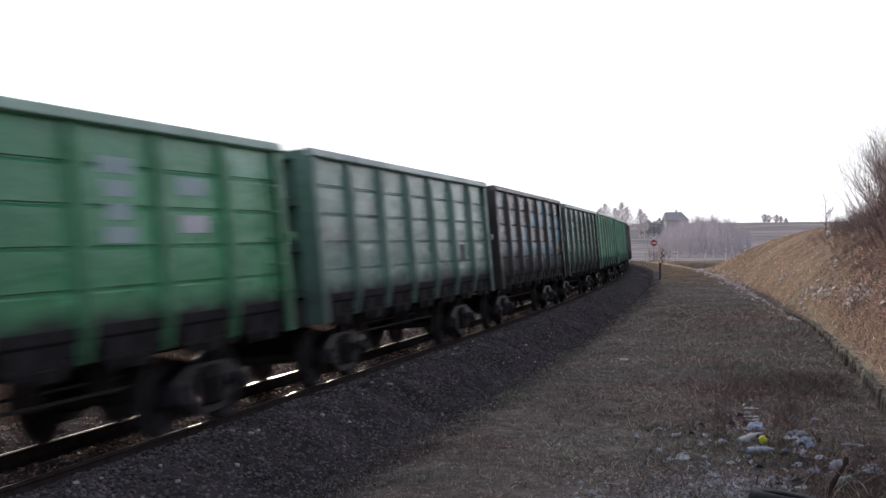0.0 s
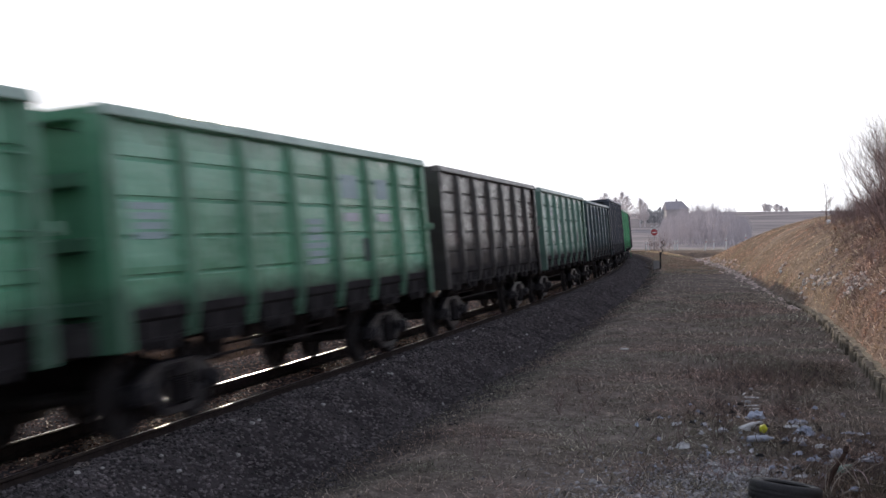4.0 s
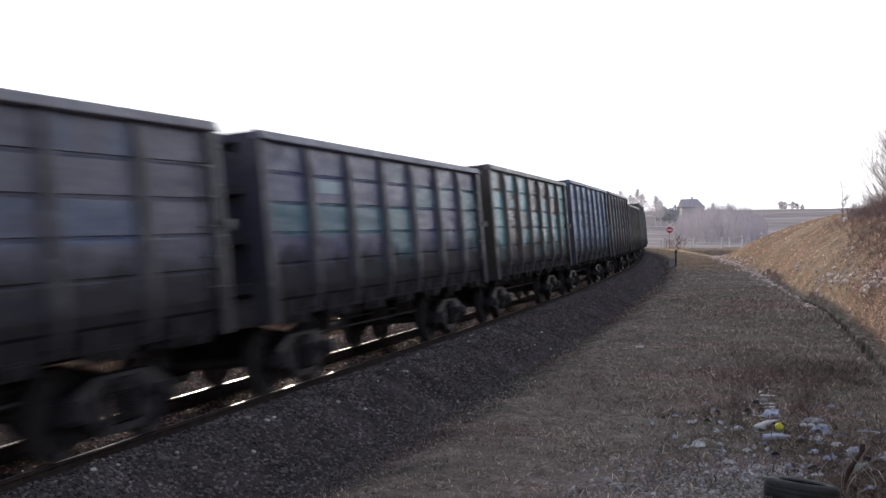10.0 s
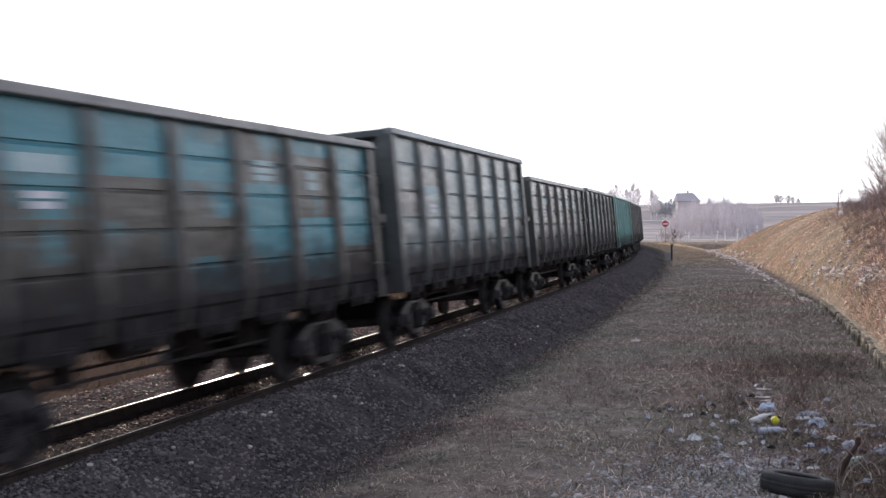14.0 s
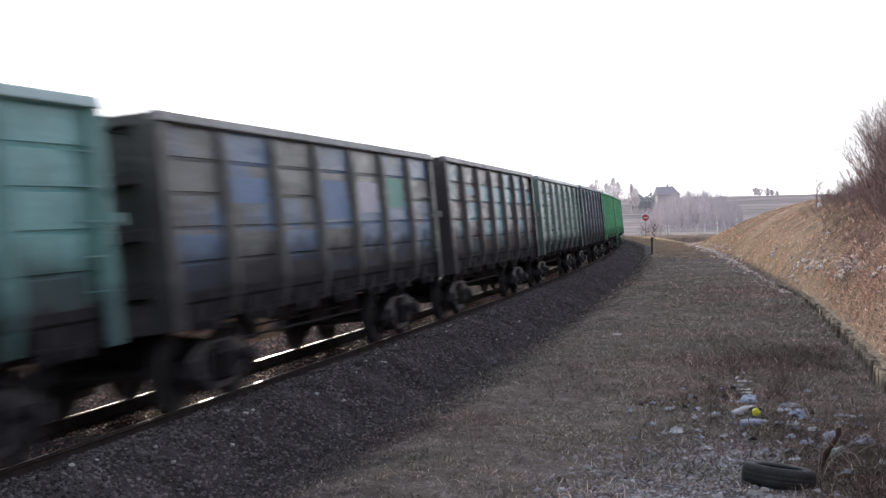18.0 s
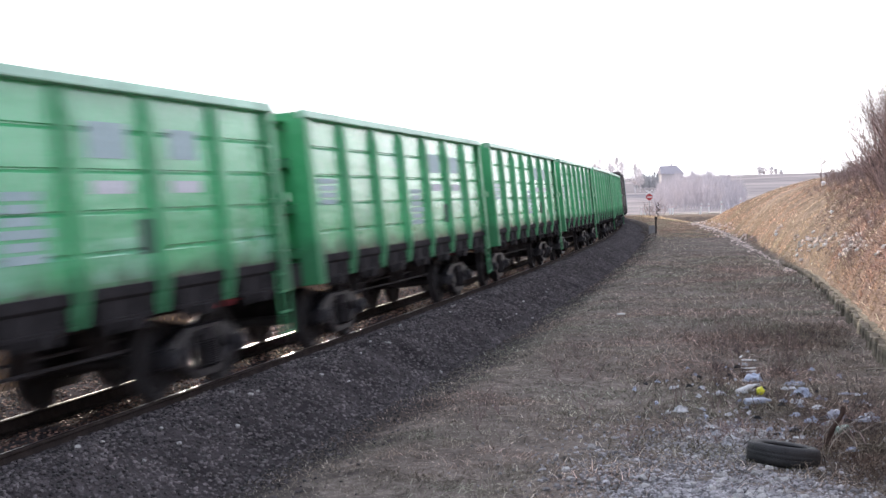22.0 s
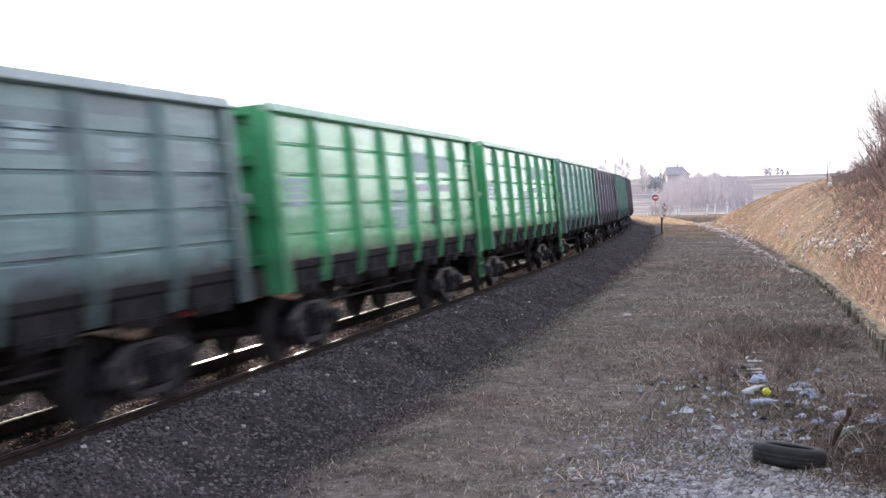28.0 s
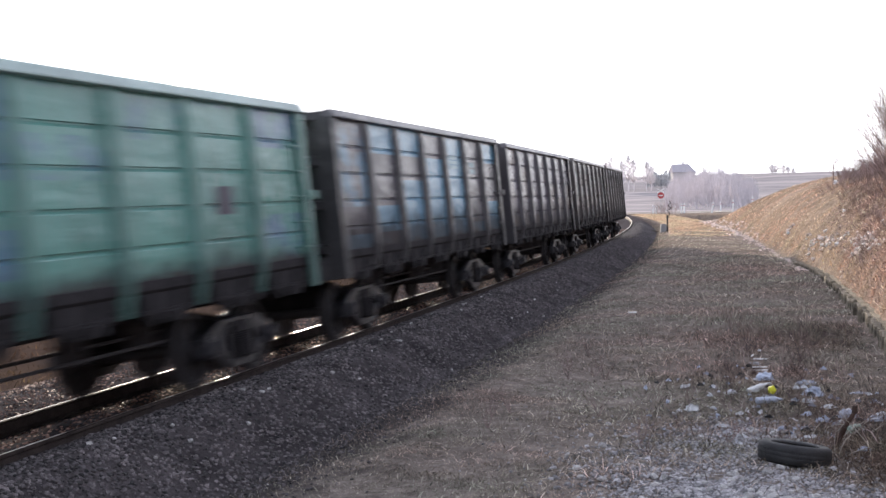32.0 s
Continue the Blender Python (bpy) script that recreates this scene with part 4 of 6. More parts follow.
        for m in WHEEL_AT:
            WHEELSETS.append(part("wheelset", c["wheelset"], WHEEL_STEEL, bogie, m=m))
    for panel, z, wide, high, bars, tone in marks:
        key = (wide, high, bars)
        if key not in MARKS:
            MARKS[key] = plate_mesh(*key)
        part("marking", MARKS[key], MARK_PAINT[tone], w, f"{'bars of ' if bars > 1 else ''}{tone} stencilling",
             Matrix.Translation((SIDE - 0.077, STAKES[0] + (panel + 0.5) * (STAKES[1] - STAKES[0]), z)))
    WAGONS.append(w)


for i, spec in enumerate(TRAIN):
    build_wagon(i, spec)


# ---- stones ----
def stone_mesh(name, seed, flat=0.7):
    bm = bmesh.new()
    rng = random.Random(seed)
    sx, sy = rng.uniform(0.85, 1.3), rng.uniform(0.7, 1.05)
    for i in range(11):                     # a broken lump: the hull of a few points
        u, a = 1 - 2 * (i + 0.5) / 11, 2.4 * i + rng.uniform(-0.5, 0.5)
        k = 0.5 * rng.uniform(0.8, 1.15)
        w = math.sqrt(1 - u * u)
        bm.verts.new((w * math.cos(a) * sx * k, w * math.sin(a) * sy * k, u * flat * k))
    hull = bmesh.ops.convex_hull(bm, input=bm.verts[:])
    bmesh.ops.triangulate(bm, faces=bm.faces[:])
    me = bpy.data.meshes.new(name)
    bm.to_mesh(me)
    bm.free()
    return me


def stone_arrays(seed):
    me = stone_mesh("stone_shape", seed)
    v = np.array([p.co[:] for p in me.vertices])
    f = np.array([p.vertices[:] for p in me.polygons])
    bpy.data.meshes.remove(me)
    return v, f


STONE_SHAPES = [stone_arrays(40 + k) for k in range(4)]


def strew(name, pos, size, mat, parent=None, seed=1):
    """Many stones at pos, joined in one mesh."""
    rng = np.random.default_rng(seed)
    vs, fs, n = [], [], 0
    for k, (v, f) in enumerate(STONE_SHAPES):
        pick = np.arange(len(pos)) % len(STONE_SHAPES) == k
        p, s = pos[pick], size[pick]
        a, b = rng.uniform(0, 2 * np.pi, len(p)), rng.uniform(-0.5, 0.5, len(p))
        ca, sa, cb, sb = np.cos(a), np.sin(a), np.cos(b), np.sin(b)
        x, y, z = v[None, :, 0], v[None, :, 1], v[None, :, 2]
        y, z = y * cb[:, None] - z * sb[:, None], y * sb[:, None] + z * cb[:, None]
        x, y = x * ca[:, None] - y * sa[:, None], x * sa[:, None] + y * ca[:, None]
        w = np.stack([x, y, z], 2) * s[:, None, None] + p[:, None, :]
        vs.append(w.reshape(-1, 3))
        fs.append((f[None] + (np.arange(len(p)) * len(v))[:, None, None] + n).reshape(-1, 3))
        n += len(p) * len(v)
    me = bpy.data.meshes.new(name)
    me.from_pydata(np.concatenate(vs).tolist(), [], np.concatenate(fs).tolist())
    return part(name, me, mat, parent)


def line_points(s, off, z, canted=False):
    """Places at s and off along the line, as an array; z above the rails' plane (canted) or the height itself."""
    if canted:
        x, y, h, dz = (np.interp(s, TRACK_S, TRACK[:, i]) for i in range(4))
        off, z = off * math.cos(CANT) - z * math.sin(CANT), z * math.cos(CANT) + off * math.sin(CANT) + dz
    else:
        x, y, h = (np.interp(s, LINE_S, LINE[:, i]) for i in range(3))
    return np.stack([x + np.cos(h) * off, y - np.sin(h) * off, z], 1)


rng = np.random.default_rng(5)


def bed_points(n, s0, s1, o0, o1, power=1.6):
    s = s0 + (s1 - s0) * rng.random(n) ** power
    o = rng.uniform(o0, o1, n)
    keep = np.abs(np.abs(o) - 0.796) > 0.10
    s, o = s[keep], o[keep]
    z = np.interp(o, [p[0] for p in BED], [p[1] for p in BED])
    return line_points(s, o, z, True)


p = bed_points(52000, 7, 115, 0.95, 2.9, 2.9)
strew("stones", p, rng.uniform(0.028, 0.072, len(p)) * (1 + 0.4 * (rng.random(len(p)) > 0.96)), BALLAST_STONE, ballast, 2)["kind"] = "stuff"
# redder, paler stones between the rails and on the far side
WARM_STONE = mottled("warm_brown_stone", (0.10, 0.060, 0.048), (0.30, 0.19, 0.155), 3.0, 0.7, 0.0, 30, 0.5, 0.01, island=0.85, gloss=0.12)
p = bed_points(36000, 8, 100, -4.0, 0.7, 2.0)
strew("stones", p, rng.uniform(0.03, 0.066, len(p)), WARM_STONE, ballast, 3)["kind"] = "stuff"
PALE_STONE = mottled("pale_stone", (0.34, 0.33, 0.32), (0.55, 0.54, 0.52), 4.0, 0.85, 0.0, 30, 0.5, 0.01, island=0.3, obj_rand=0.25)
s_ = 7 + 70 * rng.random(9000) ** 1.7
o_ = 2.2 + np.abs(rng.normal(0, 0.55, 9000))
p = line_points(s_, o_, np.zeros(9000))
p[:, 2] = ground_z(p[:, 0], p[:, 1]) + 0.005
strew("stones", p, rng.uniform(0.02, 0.06, 9000), BALLAST_STONE, ballast, 4)["kind"] = "stuff"
single = [stone_mesh("stone", 60 + k) for k in range(4)]
p = bed_points(300, 9, 40, 1.1, 2.8, 1.2)
for i, q in enumerate(p):
    k = float(rng.uniform(0.05, 0.085))
    part("stone", single[i % 4], PALE_STONE if i % 7 == 0 else BALLAST_STONE, ballast, m=Matrix.Translation(q + np.array((0, 0, k * 0.2))) @ Matrix.Rotation(i * 1.3, 4, "Z") @ Matrix.Scale(k, 4))

# ---- low wall of upright slabs along the foot of the bank ----
SLAB = mottled("weathered_slab", (0.12, 0.106, 0.084), (0.30, 0.262, 0.205), 2.2, 0.92, 0.0, 20, 0.7, 0.02, obj_rand=0.35, gloss=0.05)
sh = Shape()
n = 60
for i in range(n + 1):
    s = 2 + 56 * i / n
    o, h = float(wall_off(s)), float(slab_height(s))
    for do, z in ((0.03, -0.7), (0.06, -0.40 + h), (0.30, -0.38 + h), (0.36, -0.7)):
        sh.v.append(tuple(beside(s, o + do, z)))
sh.f += [(i * 4 + j, i * 4 + j + 1, i * 4 + j + 5, i * 4 + j + 4) for i in range(n) for j in range(3)]
low_wall = tagged(part("retaining_wall", sh, SLAB), "low retaining wall of weathered upright slabs at the bank's foot", "wall", kind="structure")
slabs = []
for k in range(5):
    r = random.Random(k)
    sh = Shape()
    w, t = r.uniform(0.12, 0.17), r.uniform(0.04, 0.06)
    sh.prism([(-w, 0), (w, 0), (w * r.uniform(0.8, 1.0), r.uniform(0.85, 1.0)), (w * r.uniform(-0.2, 0.3), r.uniform(0.95, 1.06)), (-w * r.uniform(0.8, 1.0), r.uniform(0.8, 1.0))], -t, t)
    slabs.append(sh.mesh("slab", 0.012))
s, k = 8.0, 0
r = random.Random(9)
while s < 57:
    h = float(slab_height(s)) * r.uniform(0.90, 1.08)
    o = float(wall_off(s)) + r.uniform(-0.03, 0.05)
    x, y, hd = on_line(s)
    m = Matrix.Translation(beside(s, o, -0.40)) @ Matrix.Rotation(-hd + r.uniform(-0.10, 0.10), 4, "Z") @ Matrix.Rotation(r.uniform(-0.03, 0.03), 4, "X") @ Matrix.Rotation(r.uniform(0.0, 0.10), 4, "Y") @ Matrix.Diagonal((1, 1, h, 1))
    part("slab", slabs[k % 5], SLAB, low_wall, m=m)
    s, k = s + r.uniform(0.21, 0.29), k + 1

# stones that edge the way farther on, and the ditch
# sunlight along this edge is put into the stones' pale warm colour
EDGE_STONE = mottled("edge_stone", (0.56, 0.46, 0.41), (0.82, 0.70, 0.63), 4.0, 0.9, 0.0, 30, 0.5, 0.01, island=0.5, gloss=0.05)
s_ = 47 + 85 * rng.random(1100)
o_ = wall_off(s_) + rng.normal(-0.05, 0.10 + 0.22 * smooth(58, 100, s_), 1100) - 1.0 * (rng.random(1100) > 0.90) * rng.random(1100)
p = line_points(s_, o_, np.zeros(1100))
p[:, 2] = ground_z(p[:, 0], p[:, 1]) + 0.01
tagged(strew("edge_stones", p, rng.uniform(0.06, 0.15, 1100) * (1 + 0.9 * smooth(55, 110, s_)), EDGE_STONE, None, 7), "broken stones along the edge of the way, coloured as if sunlit", "stones", kind="stuff")

# rubble tipped on the bank
# rubble colours, lightened and warmed to hold the sunlight on the stones
WHITE_STONE = mottled("white_lump", (0.62, 0.60, 0.57), (0.80, 0.78, 0.74), 4.0, 0.9, 0.0, 30, 0.4, 0.01)
BANK_STONE = mottled("sunlit_bank_stone", (0.55, 0.44, 0.38), (0.90, 0.79, 0.70), 4.0, 0.9, 0.0, 30, 0.5, 0.01, obj_rand=0.6, gloss=0.1)
for i in range(280):
    if i % 9 == 0:
        heart = float(rng.uniform(37.5, 51.5)) if i % 5 else float(rng.uniform(24, 66))
    s = heart + float(rng.normal(0, 0.42))
    q = beside(s, float(np.interp(s, [24, 38, 43, 47, 51, 66], [10.4, 10.2, 10.3, 10.0, 9.65, 9.4])) + float(rng.normal(0, 0.15 if i % 7 else 0.5)))
    k = float(rng.uniform(0.05, 0.13) if i % 4 else rng.uniform(0.12, 0.21))
    m = Matrix.Translation((q.x, q.y, ground_at(q.x, q.y) + k * 0.25)) @ Matrix.Rotation(i * 2.1, 4, "Z") @ Matrix.Rotation(0.5 * (i % 3 - 1), 4, "X") @ Matrix.Scale(k, 4)
    thing("rubble_stone", "pale broken stone lying in dry grass on the bank", "stone", "rubble on the bank", m=m, data=single[i % 4], mat=BANK_STONE if i % 3 else WHITE_STONE)
for x, y, k in ((20.22, 68.2, 0.36), (14.12, 46.6, 0.22), (14.96, 57.6, 0.2)):
    thing("rubble_stone", "white boulder on the grassy bank", "stone", "rubble on the bank",
          m=Matrix.Translation((x, y, ground_at(x, y) + 0.15 * k)) @ Matrix.Diagonal((0.8 * k, 0.8 * k, 1.5 * k, 1)), data=single[2], mat=WHITE_PAINT)

# pale flakes of dead leaf and stalk over the brambles
n = 11000
s_ = 17 + 38 * rng.random(n) ** 1.2
o_ = np.interp(s_, [16, 38, 44, 55], [9.6, 9.7, 10.0, 10.6]) + 3.6 * rng.random(n) ** 1.2 - 0.5 * rng.random(n) ** 3
p = line_points(s_, o_, np.zeros(n))
p[:, 2] = ground_z(p[:, 0], p[:, 1]) + 0.015
LEAF_LITTER = mottled("leaf_litter", (0.26, 0.185, 0.155), (0.62, 0.49, 0.43), 4.0, 0.9, 0.0, 30, 0.4, 0.01, island=0.7, gloss=0.05)
tagged(strew("leaf_litter", p, rng.uniform(0.018, 0.055, n) * (0.6 + s_ / 80), LEAF_LITTER, None, 12), "pale flakes of dead leaves among the brambles", "leaf litter", kind="stuff")

# ---- grass ----
def straw_material(name, c):
    m, n, l, b = material(name, 0.8)
    b.inputs["Specular IOR Level"].default_value = 0.0
    src = n.new("ShaderNodeNewGeometry").outputs["Random Per Island"]
    col = ramp(n, l, src, c)
    col = mix(n, l, 0.62, col, ramp(n, l, noise_node(n, l, 0.7, 4), [(0.35, (0.5, 0.5, 0.48)), (0.65, (1.40, 1.34, 1.31))]), "MULTIPLY")
    col = mix(n, l, 1.0, col, ramp(n, l, noise_node(n, l, 0.33, 4), [(0.38, (1.12, 0.97, 0.92)), (0.60, (0.90, 1.02, 0.90))]), "MULTIPLY")
    l.new(col, b.inputs["Base Color"])
    thin = n.new("ShaderNodeBsdfTranslucent")
    l.new(col, thin.inputs["Color"])
    both = n.new("ShaderNodeMixShader")
    both.inputs[0].default_value = 0.45
    l.new(b.outputs[0], both.inputs[1])
    l.new(thin.outputs[0], both.inputs[2])
    l.new(both.outputs[0], n["Material Output"].inputs["Surface"])
    return m


STRAW = straw_material("dead_grass", [(0.0, (0.070, 0.060, 0.053)), (0.45, (0.265, 0.230, 0.206)), (0.82, (0.56, 0.492, 0.445)), (1.0, (0.98, 0.90, 0.85))])
STRAW_WARM = straw_material("warm_dead_grass", [(0.0, (0.17, 0.118, 0.092)), (0.5, (0.36, 0.262, 0.21)), (0.85, (0.55, 0.415, 0.35)), (1.0, (0.84, 0.70, 0.61))])


TURF = straw_material("olive_turf", [(0.0, (0.055, 0.050, 0.045)), (0.5, (0.185, 0.170, 0.152)), (0.9, (0.36, 0.328, 0.296)), (1.0, (0.70, 0.63, 0.58))])


def blades(name, s, off, h, wide, mat, label, lean=1.2, seed=3):
    g = np.random.default_rng(seed)
    n = len(s)
    p = line_points(s, off, np.zeros(n))
    p[:, 2] = ground_z(p[:, 0], p[:, 1]) - 0.01
    a, t = g.uniform(0, 2 * np.pi, n), lean - np.abs(g.normal(0, 0.35, n))
    d = np.stack([np.cos(a) * np.sin(t), np.sin(a) * np.sin(t), np.cos(t)], 1)
    b = a + np.pi / 2 + g.normal(0, 0.5, n)
    side = np.stack([np.cos(b), np.sin(b), np.zeros(n)], 1) * wide[:, None]
    mid = p + d * h[:, None] * 0.55
    tip = mid + (d * np.array((1, 1, 0.1))) * h[:, None] * 0.5
    v = np.stack([p - side, p + side, mid + side * 0.7, mid - side * 0.7, tip], 1).reshape(-1, 3)
    i = np.arange(n) * 5
    f = [x for k in i.tolist() for x in ((k, k + 1, k + 2, k + 3), (k + 3, k + 2, k + 4))]
    me = bpy.data.meshes.new(name)
    me.from_pydata(v.tolist(), [], f)
    return tagged(part(name, me, mat), label, "grass", kind="stuff")


def scatter(n, s0, s1, o0, o1, power, patch, seed):
    g = np.random.default_rng(seed)
    s, o = s0 + (s1 - s0) * g.random(n) ** power, g.uniform(o0, o1, n)
    p = line_points(s, o, np.zeros(n))
    keep = g.random(n) < patch + (1 - patch) * (0.5 + 0.5 * waves(p[:, 0], p[:, 1], 0.9, 1.5))
    bare = np.hypot((p[:, 0] - 2.6) / 1.9, (p[:, 1] - 9.0) / 3.6) < 0.8
    keep &= ~bare | (g.random(n) < 0.12)
    return s[keep], o[keep]


g = np.random.default_rng(11)
s, o = scatter(230000, 8.5, 60, 2.2, 9.4, 1.9, 0.15, 21)
keep = g.random(len(s)) < 0.05 + 0.95 * smooth(2.2, 4.4, o)
s, o = s[keep], o[keep]
blades("grass", s, o, g.uniform(0.04, 0.20, len(s)) ** 1.0 * (0.55 + 0.55 * smooth(4.0, 7.0, o)) * (1 + s / 90), g.uniform(0.002, 0.0044, len(s)) * (0.85 + s / 40), STRAW, "matted dead grass, brown and straw-coloured", 1.5)
s, o = scatter(190000, 8.5, 42, 2.1, 9.4, 1.5, 0.3, 26)
keep = g.random(len(s)) < 0.05 + 0.95 * smooth(2.1, 3.9, o)
s, o = s[keep], o[keep]
blades("grass", s, o, g.uniform(0.03, 0.11, len(s)), g.uniform(0.0018, 0.0034, len(s)) * (0.5 + s / 20), TURF, "short matted olive-brown turf", 1.45)
s, o = scatter(60000, 45, 150, 2.9, 9.0, 1.3, 0.2, 22)
s2, o2 = scatter(130000, 8.5, 34, 2.1, 9.3, 1.35, 0.75, 28)
keep = g.random(len(s2)) < 0.08 + 0.92 * smooth(2.0, 3.4, o2)
s2, o2 = s2[keep], o2[keep]
blades("grass", s2, o2, g.uniform(0.02, 0.075, len(s2)), g.uniform(0.0014, 0.003, len(s2)) * (0.6 + s2 / 24), STRAW, "fine short turf, brown and dead", 1.2)
s2, o2 = scatter(26000, 34, 125, 1.5, 3.4, 1.1, 0.1, 27)
blades("grass", s2, o2, g.uniform(0.04, 0.14, len(s2)), g.uniform(0.004, 0.011, len(s2)), TURF, "thin olive grass creeping up the ballast", 1.3)
# paler, warmer grass: the sunlight by the crossing is put into its colour
SUNLIT_GRASS = straw_material("sunlit_grass", [(0.0, (0.28, 0.215, 0.165)), (0.5, (0.44, 0.35, 0.28)), (1.0, (0.64, 0.545, 0.46))])
blades("grass", s[s < 98], o[s < 98], g.uniform(0.08, 0.22, (s < 98).sum()), g.uniform(0.006, 0.013, (s < 98).sum()), STRAW, "dry grass beside the line, straw-coloured", 1.5)
far_s = 84 + 104 * g.random(24000) ** 0.8
blades("grass", far_s, g.uniform(3.6, 8.2, 24000), g.uniform(0.08, 0.2, 24000), g.uniform(0.012, 0.03, 24000), SUNLIT_GRASS, "grass by the crossing, coloured as in full sun", 1.1)
s, o = scatter(100000, 14, 130, 0.05, 9.5, 1.2, 0.4, 23)
o = wall_off(s) + 0.12 + o * o / 9.5
blades("grass", s, o, g.uniform(0.06, 0.20, len(s)), g.uniform(0.003, 0.007, len(s)) * (0.6 + s / 40), STRAW_WARM, "warm brown dead grass covering the bank", 1.25)
s, o = scatter(150000, 16, 74, 0.1, 7.0, 1.1, 0.15, 25)
keep = o > np.interp(s, [16, 38, 44, 52, 72], [0.1, 0.2, 0.9, 1.6, 4.0])
s, o = s[keep], o[keep] + wall_off(s[keep])
BRUSH = straw_material("red_brown_brush", [(0.0, (0.07, 0.048, 0.044)), (0.5, (0.23, 0.16, 0.145)), (0.85, (0.44, 0.335, 0.305)), (1.0, (0.85, 0.76, 0.71))])
blades("brush", s, o, g.uniform(0.08, 0.40, len(s)), g.uniform(0.005, 0.011, len(s)), BRUSH, "reddish-brown dead bramble stalks on the bank", 1.45)
s, o = scatter(40000, 6, 120, -14, -3.2, 1.4, 0.4, 24)
DULL_GRASS = straw_material("dull_brown_grass", [(0.0, (0.03, 0.022, 0.017)), (0.6, (0.075, 0.052, 0.038)), (1.0, (0.15, 0.105, 0.075))])
blades("grass", s, o, g.uniform(0.08, 0.30, len(s)), g.uniform(0.005, 0.012, len(s)) * (0.6 + s / 40), DULL_GRASS, "dry grass on the far side of the line", 1.2)

# ---- shrubs and trees ----
BARK = mottled("bare_twigs", (0.16, 0.118, 0.110), (0.42, 0.325, 0.305), 6.0, 0.9, 0.0, 40, 0.3, 0.01, island=0.4, obj_rand=0.3, gloss=0.1)
# bark of distant trees, with the haze before them put into its colour
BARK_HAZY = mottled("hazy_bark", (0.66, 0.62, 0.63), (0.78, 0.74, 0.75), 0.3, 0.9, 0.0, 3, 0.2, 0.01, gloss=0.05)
BARK_GREY = mottled("grey_bark", (0.24, 0.215, 0.21), (0.38, 0.34, 0.33), 3.0, 0.9, 0.0, 20, 0.3, 0.01, obj_rand=0.2)


def twig(sh, r, a, d, length, rad, depth, bend=0.35, n=3):
    """A branch that wanders and forks."""
    steps = 3 if depth else 2
    p = Vector(a)
    d = Vector(d).normalized()
    for i in range(steps):
        d = (d + Vector((r.uniform(-bend, bend), r.uniform(-bend, bend), r.uniform(-0.05, 0.30)))).normalized()
        q = p + d * length / steps
        ra, rb = rad * (1 - 0.8 * i / steps), rad * (1 - 0.8 * (i + 1) / steps)
        sh.tube(p, q, ra, rb, n=n, caps=False)
        p = q
        if depth:
            for _ in range(2):
                e = (d + Vector((r.uniform(-1, 1), r.uniform(-1, 1), r.uniform(-0.3, 0.8))) * 0.85).normalized()
                twig(sh, r, p, e, length * r.uniform(0.35, 0.6), rb * 0.7, depth - 1, bend, n)


def bush_mesh(seed, height, stems):
    r = random.Random(seed)
    sh = Shape()
    for i in range(stems):
        a = r.uniform(0, 6.28)
        base = Vector((math.cos(a), math.sin(a), 0)) * r.uniform(0, 0.35 * height * 0.4)
        d = Vector((math.cos(a) * r.uniform(0.1, 0.7), math.sin(a) * r.uniform(0.1, 0.7), 1))
        twig(sh, r, base, d, height * r.uniform(0.5, 0.85), 0.008 + 0.005 * height, 2, 0.3)
    return sh.mesh("bush")


BUSHES = [bush_mesh(k, h, n) for k, (h, n) in enumerate(((1.1, 9), (1.6, 9), (2.4, 8), (3.2, 7)))]
r = random.Random(4)
for i in range(230):
    s = 22 + 57 * r.random() ** 0.85
    lo = float(np.interp(s, [20, 38, 55, 79], [10.8, 11.4, 12.4, 13.2]))
    o = lo + 5.0 * r.random() ** 1.3
    k = r.choice((0, 0, 0, 1, 1)) if o < lo + 1.2 else r.choice((1, 1, 2, 2, 3) if s < 46 else (0, 1, 1, 2))
    q = beside(s, o)
    thing("bush", "bare reddish-brown shrub on the bank", "bush", "shrubs on the bank",
          m=Matrix.Translation((q.x, q.y, ground_at(q.x, q.y) - 0.05)) @ Matrix.Rotation(r.uniform(0, 6.28), 4, "Z") @ Matrix.Scale(r.uniform(0.6, 0.95), 4), data=BUSHES[k], mat=BARK)
# the tall thicket where the bank is highest
for i in range(46):
    d = r.uniform(38, 47)
    x, y = (0.343 + 0.05 * r.random() ** 0.8) * d, d
    thing("bush", "tall bare thorn bush on top of the bank", "bush", "shrubs on the bank",
          m=Matrix.Translation((x, y, ground_at(x, y) - 0.05)) @ Matrix.Rotation(r.uniform(0, 6.28), 4, "Z") @ Matrix.Scale(r.uniform(0.85, 1.2), 4), data=BUSHES[3], mat=BARK)


def bramble_arrays(seed):
    rb = random.Random(seed)
    sh = Shape()
    for i in range(8):
        a = rb.uniform(0, 6.28)
        lean = rb.uniform(0.3, 1.3)
        twig(sh, rb, (rb.uniform(-0.1, 0.1), rb.uniform(-0.1, 0.1), -0.03), (math.cos(a) * lean, math.sin(a) * lean, 1), rb.uniform(0.35, 0.7), 0.008, 1, 0.4)
    return np.array(sh.v), np.array(sh.f)


